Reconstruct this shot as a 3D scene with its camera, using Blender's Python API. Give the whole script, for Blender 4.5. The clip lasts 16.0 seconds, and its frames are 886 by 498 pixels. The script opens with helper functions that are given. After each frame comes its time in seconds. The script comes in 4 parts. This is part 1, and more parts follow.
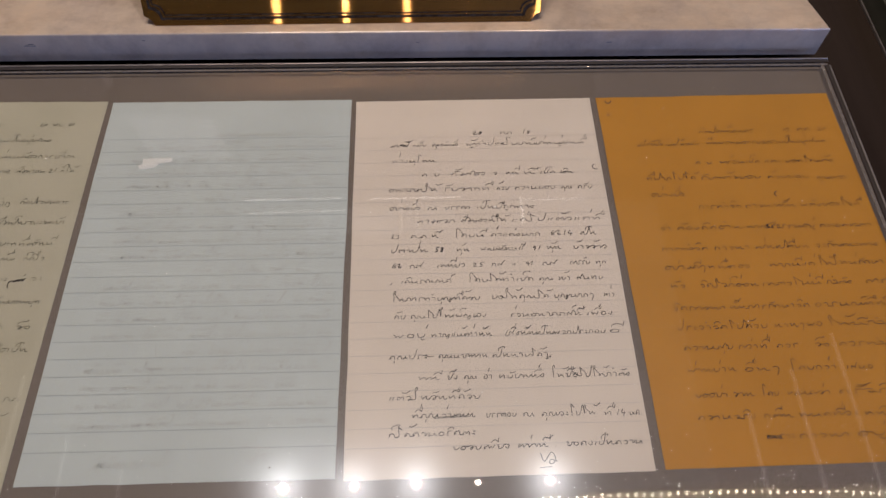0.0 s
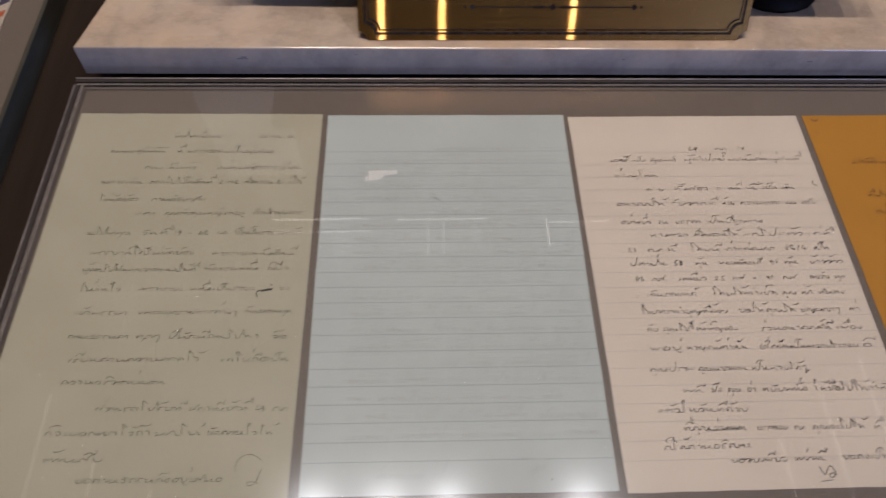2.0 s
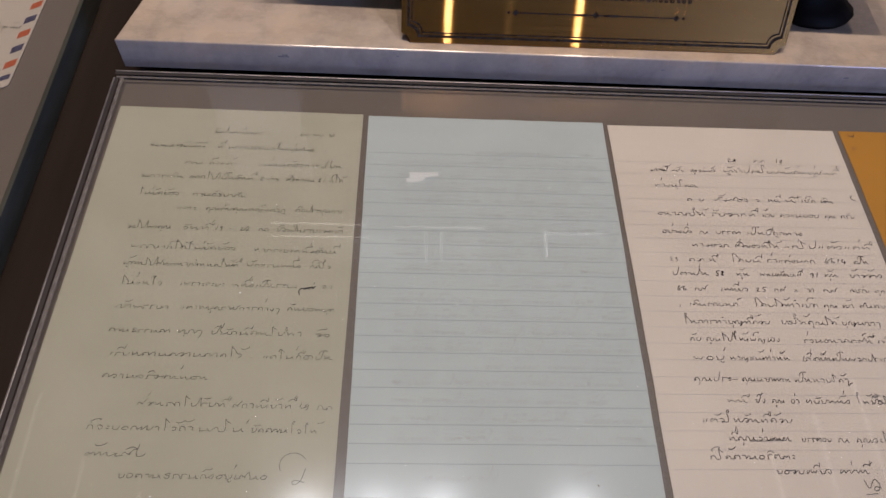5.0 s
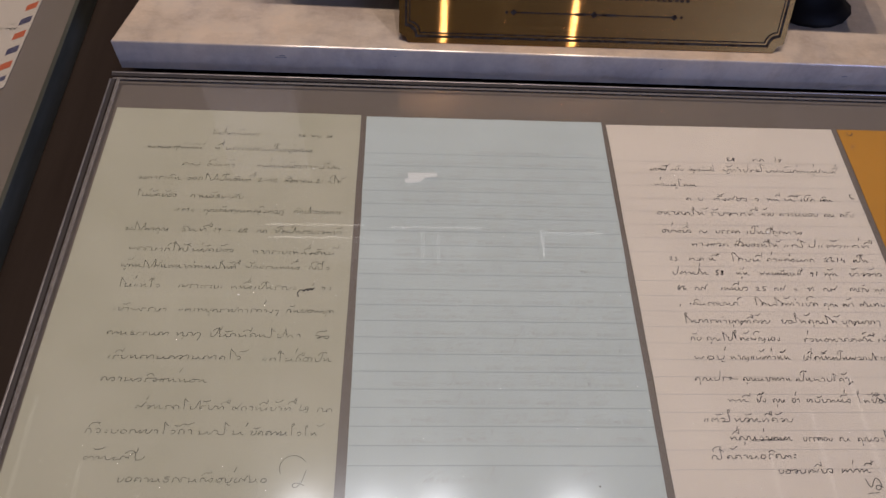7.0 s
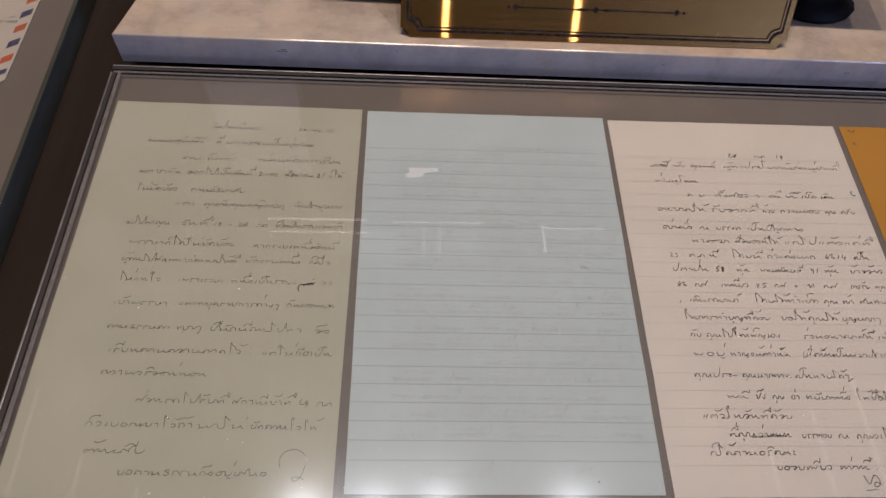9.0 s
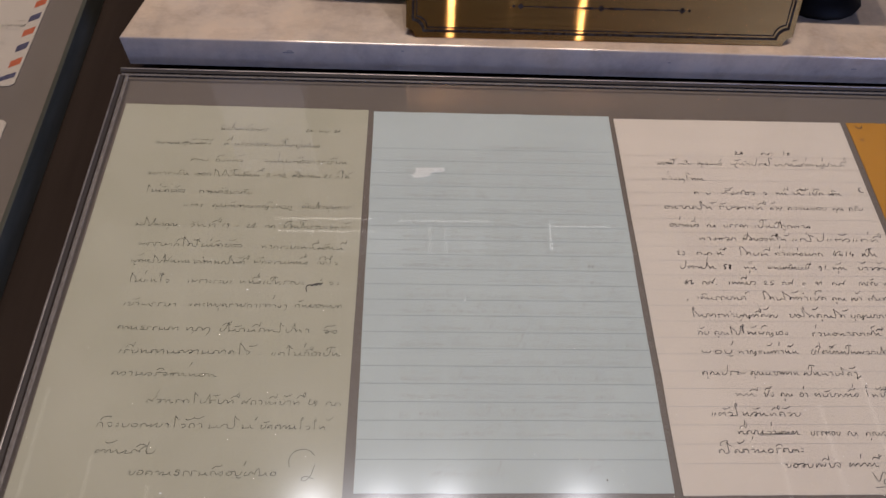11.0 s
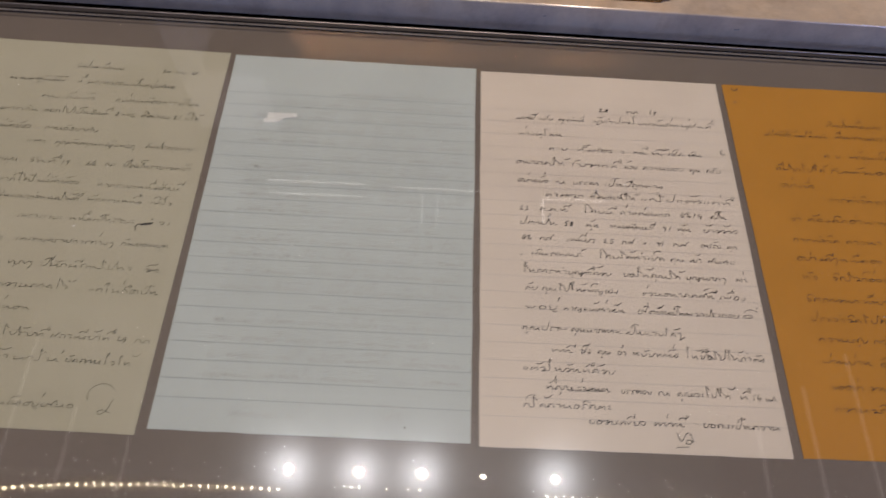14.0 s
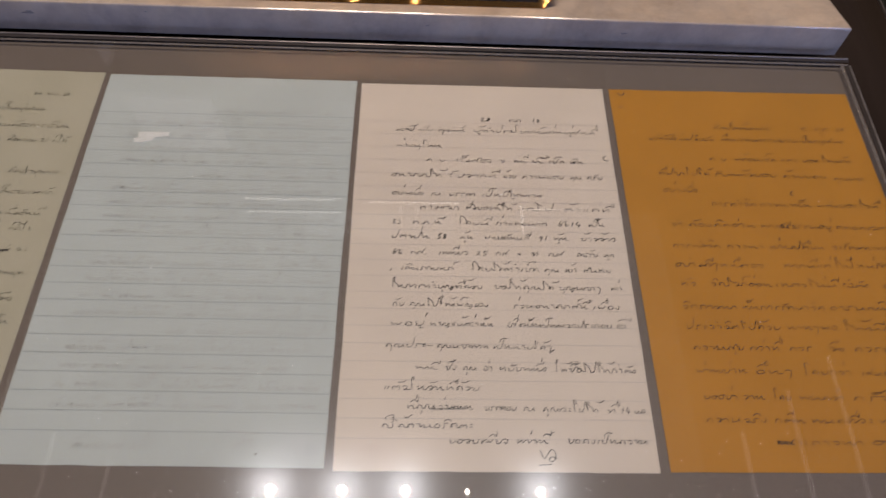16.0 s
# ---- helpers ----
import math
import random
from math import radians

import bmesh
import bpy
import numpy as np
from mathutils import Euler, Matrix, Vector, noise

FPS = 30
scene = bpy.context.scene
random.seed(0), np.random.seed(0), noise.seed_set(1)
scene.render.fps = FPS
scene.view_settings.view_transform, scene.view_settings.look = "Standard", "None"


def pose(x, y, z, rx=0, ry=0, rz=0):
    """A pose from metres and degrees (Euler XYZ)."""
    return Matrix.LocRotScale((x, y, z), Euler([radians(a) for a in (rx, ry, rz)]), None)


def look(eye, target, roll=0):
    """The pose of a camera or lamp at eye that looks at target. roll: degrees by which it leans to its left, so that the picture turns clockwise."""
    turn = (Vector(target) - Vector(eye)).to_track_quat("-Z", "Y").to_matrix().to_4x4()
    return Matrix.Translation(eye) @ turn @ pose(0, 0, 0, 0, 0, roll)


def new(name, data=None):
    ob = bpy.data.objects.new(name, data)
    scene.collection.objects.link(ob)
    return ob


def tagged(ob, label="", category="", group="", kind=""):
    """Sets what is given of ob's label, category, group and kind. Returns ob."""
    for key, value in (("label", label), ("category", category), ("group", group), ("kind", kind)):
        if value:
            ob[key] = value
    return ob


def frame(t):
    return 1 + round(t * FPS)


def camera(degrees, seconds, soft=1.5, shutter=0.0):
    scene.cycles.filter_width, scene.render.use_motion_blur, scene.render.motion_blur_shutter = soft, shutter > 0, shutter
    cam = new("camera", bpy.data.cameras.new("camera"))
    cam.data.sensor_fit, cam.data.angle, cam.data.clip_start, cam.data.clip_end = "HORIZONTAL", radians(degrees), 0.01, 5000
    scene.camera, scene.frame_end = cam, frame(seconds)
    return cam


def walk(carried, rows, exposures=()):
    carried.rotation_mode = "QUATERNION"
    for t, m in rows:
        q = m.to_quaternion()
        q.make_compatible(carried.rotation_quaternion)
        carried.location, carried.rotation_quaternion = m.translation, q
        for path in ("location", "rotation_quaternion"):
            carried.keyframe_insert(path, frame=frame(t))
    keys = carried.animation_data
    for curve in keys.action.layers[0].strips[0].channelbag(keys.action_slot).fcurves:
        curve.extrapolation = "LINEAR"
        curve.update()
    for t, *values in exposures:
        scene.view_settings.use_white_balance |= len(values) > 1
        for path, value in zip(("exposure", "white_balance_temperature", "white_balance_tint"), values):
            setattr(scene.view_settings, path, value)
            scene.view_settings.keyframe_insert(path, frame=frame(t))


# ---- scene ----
cam = camera(63.5, 16.0, shutter=0.9)
PATH = [
    (0, (0.055, -0.437, 1.342), (0.115, 0.558, -0.391), 1.5),
    (0.5, (0.055, -0.437, 1.342), (0.12, 0.561, -0.39), 1.6),
    (1, (0.009, -0.44, 1.341), (0.11, 0.554, -0.392), 4.2),
    (1.5, (-0.097, -0.436, 1.333), (-0.031, 0.573, -0.393), 2.6),
    (2, (-0.14, -0.438, 1.336), (-0.062, 0.611, -0.365), 2.7),
    (2.5, (-0.173, -0.443, 1.336), (-0.111, 0.609, -0.364), 2.9),
    (3, (-0.184, -0.442, 1.336), (-0.113, 0.572, -0.387), 3.6),
    (3.5, (-0.182, -0.438, 1.334), (-0.106, 0.638, -0.35), 3.6),
    (4, (-0.181, -0.442, 1.331), (-0.098, 0.638, -0.35), 4.4),
    (6.5, (-0.182, -0.438, 1.33), (-0.065, 0.614, -0.367), 6.0),
    (7, (-0.183, -0.439, 1.329), (-0.07, 0.631, -0.357), 5.6),
    (7.5, (-0.183, -0.438, 1.331), (-0.078, 0.625, -0.36), 5.3),
    (8, (-0.181, -0.439, 1.33), (-0.076, 0.627, -0.36), 5.5),
    (8.5, (-0.182, -0.439, 1.329), (-0.072, 0.622, -0.363), 5.8),
    (11, (-0.183, -0.439, 1.331), (-0.091, 0.616, -0.366), 4.6),
    (11.5, (-0.182, -0.44, 1.333), (-0.104, 0.59, -0.38), 3.9),
    (12, (-0.185, -0.437, 1.335), (-0.104, 0.56, -0.397), 4.1),
    (12.5, (-0.184, -0.439, 1.335), (-0.127, 0.596, -0.376), 3.3),
    (13, (-0.168, -0.448, 1.332), (-0.179, 0.517, -0.42), 1.0),
    (13.5, (-0.099, -0.448, 1.323), (-0.032, 0.507, -0.434), 6.3),
    (14, (-0.044, -0.451, 1.323), (0.012, 0.535, -0.416), 5.4),
    (14.5, (-0.025, -0.449, 1.316), (-0.002, 0.55, -0.416), 2.2),
    (15, (0.008, -0.444, 1.318), (0.036, 0.568, -0.407), 2.6),
    (15.5, (0.039, -0.445, 1.316), (0.077, 0.565, -0.41), 2.4),
    (16, (0.052, -0.441, 1.315), (0.118, 0.576, -0.406), 4.0),
]
EXPOSURES = [(0, 0.03, 6560, 10), (1.5, -0.03, 6540, 9), (2.5, 0.09, 6300, 10), (12.8, 0.09, 6270, 10), (14.2, -0.01, 6520, 9), (16, 0.01, 6560, 10)]
walk(cam, [(t, look(eye, target, roll)) for t, eye, target, roll in PATH], EXPOSURES)

# ---- light and exposure ----
world = bpy.data.worlds.new("world")
world.use_nodes = True
world.node_tree.nodes["Background"].inputs[0].default_value = (0.5, 0.52, 0.6, 1)
world.node_tree.nodes["Background"].inputs[1].default_value = 0.05
scene.world = world
scene.view_settings.exposure = 0.0

GLASS_TOP = 0.8555     # top of the cover glass over the letters
CEIL = 4.0
LAMPS = [(-0.65, 0.318, 0.020, 16.0), (-0.305, 0.318, 0.017, 14.0), (0.0, 0.320, 0.0175, 14.0),
         (0.303, 0.315, 0.0115, 0.3), (0.66, 0.314, 0.017, 14.0)]


def area_lamp(name, m, watts, size, colour, shape="DISK", size_y=0.0):
    data = bpy.data.lights.new(name, "AREA")
    data.shape, data.size, data.energy, data.color = shape, size, watts, colour
    if size_y:
        data.size_y = size_y
    ob = new(name, data)
    ob.matrix_world = m
    return ob


for lx, ly, lr, lw in LAMPS:
    area_lamp("downlight_lamp", pose(lx, ly, CEIL - 0.012), lw, 2 * lr, (1.0, 0.81, 0.675))
# cool light for the slab's front, from an unseen window assumed behind the visitor
area_lamp("assumed_window_light", pose(3.35, -3.93, 1.6, 90, 0, 0), 122.0, 2.0, (0.37, 0.50, 1.0), "RECTANGLE", 1.7)


# ---- materials ----
def material(name, colour, rough=0.5, metal=0.0):
    m = bpy.data.materials.new(name)
    m.use_nodes = True
    b = m.node_tree.nodes["Principled BSDF"]
    b.inputs["Base Color"].default_value = (*colour, 1)
    b.inputs["Roughness"].default_value = rough
    b.inputs["Metallic"].default_value = metal
    return m, m.node_tree.nodes, m.node_tree.links, b


def noise_node(nodes, links, scale, detail=4.0, stretch=(1, 1, 1), rough=0.55):
    c = nodes.new("ShaderNodeTexCoord")
    mp = nodes.new("ShaderNodeMapping")
    mp.inputs["Scale"].default_value = stretch
    n = nodes.new("ShaderNodeTexNoise")
    n.inputs["Scale"].default_value = scale
    n.inputs["Detail"].default_value = detail
    n.inputs["Roughness"].default_value = rough
    links.new(c.outputs["Object"], mp.inputs["Vector"])
    links.new(mp.outputs["Vector"], n.inputs["Vector"])
    return n


def ramp(nodes, links, fac, stops):
    r = nodes.new("ShaderNodeValToRGB")
    while len(r.color_ramp.elements) < len(stops):
        r.color_ramp.elements.new(0.5)
    for e, (p, c) in zip(r.color_ramp.elements, stops):
        e.position, e.color = p, (*c, 1)
    links.new(fac, r.inputs[0])
    return r.outputs[0]


def bump(nodes, links, b, height, strength, distance):
    n = nodes.new("ShaderNodeBump")
    n.inputs["Strength"].default_value = strength
    n.inputs["Distance"].default_value = distance
    links.new(height, n.inputs["Height"])
    links.new(n.outputs[0], b.inputs["Normal"])


def shade(c, k):
    return tuple(min(1.0, v * k) for v in c)


def multiply(nodes, links, a, b2):
    x = nodes.new("ShaderNodeMix")
    x.data_type, x.blend_type = "RGBA", "MULTIPLY"
    x.inputs[0].default_value = 1.0
    links.new(a, x.inputs[6])
    links.new(b2, x.inputs[7])
    return x.outputs[2]


def paper_material(name, colour, aged=0.0):
    """Matt writing paper: fine fibre, faint blotches, a soft tooth."""
    m, n, l, b = material(name, colour, 0.75)
    fine = noise_node(n, l, 900, 3)
    broad = noise_node(n, l, 14, 4)
    a = ramp(n, l, fine.outputs[0], [(0.3, shade(colour, 0.95)), (0.7, shade(colour, 1.04))])
    k = 1 - 0.06 - aged
    c2 = ramp(n, l, broad.outputs[0], [(0.3, (k, k, k * (1 - aged))), (0.65, (1, 1, 1))])
    l.new(multiply(n, l, a, c2), b.inputs["Base Color"])
    bump(n, l, b, fine.outputs[0], 0.12, 0.0003)
    b.inputs["Specular IOR Level"].default_value = 0.25
    return m


def plain_ink(name, colour, rough=0.6):
    m, n, l, b = material(name, colour, rough)
    d = noise_node(n, l, 260, 2)
    l.new(ramp(n, l, d.outputs[0], [(0.35, colour), (0.75, tuple(min(1, v + 0.05) for v in colour))]), b.inputs["Base Color"])
    return m


paper_green = paper_material("paper_green", (0.555, 0.540, 0.435), 0.03)
paper_blue = paper_material("paper_blue", (0.60, 0.678, 0.690))
paper_white = paper_material("paper_white", (0.83, 0.757, 0.675))
paper_orange = paper_material("paper_orange", (0.585, 0.282, 0.042), 0.03)
paper_envelope = paper_material("paper_envelope", (0.62, 0.55, 0.48))
ink_black = plain_ink("ink_black", (0.035, 0.030, 0.030))
ink_grey = plain_ink("ink_grey", (0.080, 0.078, 0.062))
ink_brown = plain_ink("ink_brown", (0.075, 0.034, 0.010))
ink_faint = plain_ink("ink_faint", (0.495, 0.538, 0.553))
rule_blue = plain_ink("rule_blue", (0.34, 0.42, 0.46))
rule_white = plain_ink("rule_white", (0.575, 0.54, 0.515))
stripe_red = plain_ink("stripe_red", (0.50, 0.10, 0.03))
stripe_navy = plain_ink("stripe_navy", (0.055, 0.05, 0.11))
print_blue = plain_ink("print_blue", (0.04, 0.05, 0.16))
stain_brown = plain_ink("stain_brown", (0.36, 0.17, 0.03))
tape_white, *_ = material("tape_white", (0.83, 0.87, 0.88), 0.3)

# grey fabric-covered board
board_grey, n_, l_, b_ = material("board_grey", (0.2, 0.17, 0.15), 0.85)
weave = noise_node(n_, l_, 700, 2, (1, 3.0, 1))
cloud = noise_node(n_, l_, 9, 5)
l_.new(multiply(n_, l_, ramp(n_, l_, weave.outputs[0], [(0.3, (0.160, 0.133, 0.116)), (0.7, (0.258, 0.219, 0.192))]),
                ramp(n_, l_, cloud.outputs[0], [(0.3, (0.88, 0.88, 0.88)), (0.7, (1, 1, 1))])), b_.inputs["Base Color"])
bump(n_, l_, b_, weave.outputs[0], 0.3, 0.0004)

# polished cream marble with soft clouds, thin veins and tiny pits
marble, n_, l_, b_ = material("marble", (0.7, 0.62, 0.55), 0.16)
big = noise_node(n_, l_, 7, 6, (1, 1.6, 1))
small = noise_node(n_, l_, 45, 6)
veins = noise_node(n_, l_, 5, 8, (1, 2.0, 1), 0.7)
base_ = ramp(n_, l_, big.outputs[0], [(0.28, (0.615, 0.505, 0.395)), (0.5, (0.66, 0.55, 0.44)), (0.72, (0.70, 0.60, 0.495))])
vein_ = ramp(n_, l_, veins.outputs[0], [(0.44, (1, 1, 1)), (0.495, (0.90, 0.885, 0.875)), (0.55, (1, 1, 1))])
grain_ = ramp(n_, l_, small.outputs[0], [(0.30, (0.88, 0.86, 0.84)), (0.46, (1, 1, 1))])
stain = noise_node(n_, l_, 22, 5, (1, 1, 0.7), 0.62)
stain_ = ramp(n_, l_, stain.outputs[0], [(0.34, (0.80, 0.80, 0.84)), (0.50, (0.97, 0.97, 0.98)), (0.66, (1.06, 1.03, 1.0))])
l_.new(multiply(n_, l_, multiply(n_, l_, multiply(n_, l_, base_, vein_), grain_), stain_), b_.inputs["Base Color"])
b_.inputs["Specular IOR Level"].default_value = 0.5
pit_dark = plain_ink("pit_dark", (0.28, 0.25, 0.24))

# brushed brass: the brushing runs across the plaque
brass, n_, l_, b_ = material("brass", (0.62, 0.43, 0.19), 0.34, 1.0)
hair = noise_node(n_, l_, 420, 3, (0.02, 1, 1))
tone = ramp(n_, l_, hair.outputs[0], [(0.3, (0.58, 0.315, 0.098)), (0.7, (0.73, 0.41, 0.135))])
l_.new(tone, b_.inputs["Base Color"])
tang, brushed, blend = n_.new("ShaderNodeTangent"), n_.new("ShaderNodeBsdfAnisotropic"), n_.new("ShaderNodeMixShader")
tang.direction_type, tang.uv_map = "UV_MAP", "UVMap"
brushed.inputs["Roughness"].default_value = 0.19
brushed.inputs["Anisotropy"].default_value = 0.965
l_.new(tang.outputs[0], brushed.inputs["Tangent"])
l_.new(tone, brushed.inputs["Color"])
blend.inputs[0].default_value = 0.80
l_.new(b_.outputs[0], blend.inputs[1])
l_.new(brushed.outputs[0], blend.inputs[2])
l_.new(blend.outputs[0], n_["Material Output"].inputs["Surface"])
brass_edge, n_, l_, b_ = material("brass_edge", (0.50, 0.38, 0.22), 0.3, 1.0)
engraved = plain_ink("engraved", (0.016, 0.008, 0.005), 0.9)
engraved.node_tree.nodes["Principled BSDF"].inputs["Specular IOR Level"].default_value = 0.1

# dark brown laminate, black lacquer
dark_wood, n_, l_, b_ = material("dark_wood", (0.03, 0.02, 0.016), 0.12)
b_.inputs["Specular IOR Level"].default_value = 0.4
grain = noise_node(n_, l_, 30, 6, (1, 0.08, 1))
l_.new(ramp(n_, l_, grain.outputs[0], [(0.3, (0.027, 0.0188, 0.0152)), (0.7, (0.044, 0.0325, 0.0265))]), b_.inputs["Base Color"])
bump(n_, l_, b_, grain.outputs[0], 0.08, 0.0004)
plinth_wood, n_, l_, b_ = material("plinth_wood", (0.05, 0.04, 0.035), 0.55)
b_.inputs["Specular IOR Level"].default_value = 0.08
grain = noise_node(n_, l_, 40, 6, (0.1, 1, 1))
l_.new(ramp(n_, l_, grain.outputs[0], [(0.3, (0.0040, 0.0030, 0.0026)), (0.7, (0.0085, 0.0065, 0.0056))]), b_.inputs["Base Color"])

# glass, its greenish ground edge, thin metal channel
clear_glass, n_, l_, b_ = material("clear_glass", (1, 1, 1), 0.0)
n_.remove(b_)
see, gloss, halo, lw = n_.new("ShaderNodeBsdfTransparent"), n_.new("ShaderNodeBsdfGlossy"), n_.new("ShaderNodeBsdfGlossy"), n_.new("ShaderNodeLayerWeight")
see.inputs[0].default_value = (0.985, 0.993, 0.988, 1)
gloss.inputs["Roughness"].default_value = 0.0
# second, rougher gloss imitates lens bloom round the mirrored lamps, tinted blue
halo.inputs["Roughness"].default_value = 0.145
halo.inputs["Color"].default_value = (0.66, 0.80, 1.0, 1)
lw.inputs["Blend"].default_value = 0.5
power, scale_, plus = n_.new("ShaderNodeMath"), n_.new("ShaderNodeMath"), n_.new("ShaderNodeMath")
power.operation, scale_.operation, plus.operation = "POWER", "MULTIPLY", "ADD"
power.inputs[1].default_value, scale_.inputs[1].default_value, plus.inputs[1].default_value = 5.0, 0.9, 0.04
l_.new(lw.outputs["Facing"], power.inputs[0])
l_.new(power.outputs[0], scale_.inputs[0])
l_.new(scale_.outputs[0], plus.inputs[0])
mirror_mix, halo_mix = n_.new("ShaderNodeMixShader"), n_.new("ShaderNodeMixShader")
halo_mix.inputs[0].default_value = 0.0078
l_.new(plus.outputs[0], mirror_mix.inputs[0])
l_.new(see.outputs[0], mirror_mix.inputs[1])
l_.new(gloss.outputs[0], mirror_mix.inputs[2])
l_.new(mirror_mix.outputs[0], halo_mix.inputs[1])
l_.new(halo.outputs[0], halo_mix.inputs[2])
# broad faint gloss veil imitates glare round bright things, with dust on glass
veil, veil_mix = n_.new("ShaderNodeBsdfGlossy"), n_.new("ShaderNodeMixShader")
veil.inputs["Roughness"].default_value = 0.36
veil.inputs["Color"].default_value = (0.74, 0.88, 1.0, 1)
veil_noise = noise_node(n_, l_, 5, 5)
veil_amount = n_.new("ShaderNodeMapRange")
veil_amount.inputs["To Min"].default_value, veil_amount.inputs["To Max"].default_value = 0.0030, 0.0056
l_.new(veil_noise.outputs[0], veil_amount.inputs["Value"])
l_.new(veil_amount.outputs[0], veil_mix.inputs[0])
l_.new(halo_mix.outputs[0], veil_mix.inputs[1])
l_.new(veil.outputs[0], veil_mix.inputs[2])
l_.new(veil_mix.outputs[0], n_["Material Output"].inputs["Surface"])
edge_glass, n_, l_, b_ = material("edge_glass", (0.045, 0.062, 0.060), 0.6)
b_.inputs["Specular IOR Level"].default_value = 0.15
wear = noise_node(n_, l_, 60, 5, (1, 0.2, 1))
l_.new(ramp(n_, l_, wear.outputs[0], [(0.35, (0.056, 0.057, 0.046)), (0.7, (0.088, 0.090, 0.074))]), b_.inputs["Base Color"])
rail_metal, n_, l_, b_ = material("rail_metal", (0.42, 0.39, 0.38), 0.38, 0.6)
wear = noise_node(n_, l_, 80, 5)
l_.new(ramp(n_, l_, wear.outputs[0], [(0.3, (0.22, 0.20, 0.195)), (0.7, (0.38, 0.355, 0.345))]), b_.inputs["Base Color"])
rail_dark, *_ = material("rail_dark", (0.05, 0.043, 0.042), 0.4)
lip_frost, n_, l_, b_ = material("lip_frost", (0.5, 0.46, 0.43), 0.35)
wear = noise_node(n_, l_, 300, 4)
l_.new(ramp(n_, l_, wear.outputs[0], [(0.35, (0.24, 0.215, 0.20)), (0.7, (0.45, 0.42, 0.40))]), b_.inputs["Base Color"])
b_.inputs["Alpha"].default_value = 0.4
board_cream, n_, l_, b_ = material("board_cream", (0.8, 0.76, 0.7), 0.6)
t_ = noise_node(n_, l_, 25, 5)
l_.new(ramp(n_, l_, t_.outputs[0], [(0.3, (0.85, 0.81, 0.74)), (0.7, (0.89, 0.86, 0.80))]), b_.inputs["Base Color"])

# the room
plaster, n_, l_, b_ = material("plaster", (0.6, 0.55, 0.5), 0.8)
t_ = noise_node(n_, l_, 3, 5)
l_.new(ramp(n_, l_, t_.outputs[0], [(0.3, (0.30, 0.275, 0.25)), (0.7, (0.36, 0.33, 0.30))]), b_.inputs["Base Color"])
ceiling_paint, n_, l_, b_ = material("ceiling_paint", (0.55, 0.52, 0.49), 0.85)
t_ = noise_node(n_, l_, 2, 4)
l_.new(ramp(n_, l_, t_.outputs[0], [(0.3, (0.30, 0.28, 0.265)), (0.7, (0.35, 0.33, 0.31))]), b_.inputs["Base Color"])
floor_stone, n_, l_, b_ = material("floor_stone", (0.25, 0.21, 0.18), 0.3)
t_ = noise_node(n_, l_, 4, 6)
l_.new(ramp(n_, l_, t_.outputs[0], [(0.3, (0.16, 0.13, 0.11)), (0.7, (0.27, 0.23, 0.2))]), b_.inputs["Base Color"])
lamp_trim, *_ = material("lamp_trim", (0.6, 0.58, 0.55), 0.35)


def glow(name, colour, strength):
    m, n, l, b = material(name, (0.8, 0.8, 0.8), 0.5)
    b.inputs["Emission Color"].default_value = (*colour, 1)
    b.inputs["Emission Strength"].default_value = strength
    m.cycles.emission_sampling = "NONE"
    return m


bead_glow = glow("bead_glow", (1.0, 0.80, 0.52), 26.0)
slot_glow = glow("slot_glow", (1.0, 0.95, 0.9), 1.8)
tile_glow = glow("tile_glow", (1.0, 0.99, 0.86), 0.09)
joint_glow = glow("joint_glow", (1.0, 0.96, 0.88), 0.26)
strip_glow = glow("strip_glow", (1.0, 0.95, 0.86), 0.46)
panel_glow = glow("panel_glow", (1.0, 0.97, 0.92), 0.55)
soft_glow = glow("soft_glow", (1.0, 0.98, 0.95), 0.34)
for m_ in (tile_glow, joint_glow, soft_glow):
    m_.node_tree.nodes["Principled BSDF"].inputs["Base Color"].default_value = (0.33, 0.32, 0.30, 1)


# ---- building helpers ----
def link_mesh(name, bm, mat, parent=None, label=""):
    me = bpy.data.meshes.new(name)
    bm.normal_update()
    bm.to_mesh(me)
    bm.free()
    me.materials.append(mat)
    ob = new(name, me)
    if parent:
        ob.parent = parent
    if label:
        tagged(ob, label)
    return ob


def part(name, bm, mat, parent, label=""):
    return link_mesh(name, bm, mat, parent, label)


def thing(name, place, label, category, group="", kind=""):
    ob = new(name)
    ob.empty_display_size = 0.02
    ob.matrix_world = place
    return tagged(ob, label, category, group, kind)


def box(x0, x1, y0, y1, z0, z1, bevel=0.0, segments=2):
    bm = bmesh.new()
    bmesh.ops.create_cube(bm, size=1)
    for v in bm.verts:
        v.co = ((x0 + x1) / 2 + v.co.x * (x1 - x0), (y0 + y1) / 2 + v.co.y * (y1 - y0), (z0 + z1) / 2 + v.co.z * (z1 - z0))
    if bevel:
        bmesh.ops.bevel(bm, geom=bm.edges[:], offset=bevel, segments=segments, profile=0.5, affect="EDGES")
    return bm


def prism(points, z0, z1, bevel=0.0):
    """An outline in x and y, raised from z0 to z1."""
    bm = bmesh.new()
    low = [bm.verts.new((x, y, z0)) for x, y in points]
    top = [bm.verts.new((x, y, z1)) for x, y in points]
    bm.faces.new(top)
    bm.faces.new(low[::-1])
    k = len(points)
    for i in range(k):
        bm.faces.new((low[i], low[(i + 1) % k], top[(i + 1) % k], top[i]))
    if bevel:
        es = [e for e in bm.edges if all(abs(v.co.z - z1) < 1e-7 for v in e.verts)]
        bmesh.ops.bevel(bm, geom=es, offset=bevel, segments=2, profile=0.5, affect="EDGES")
    return bm


LAYER = [0]


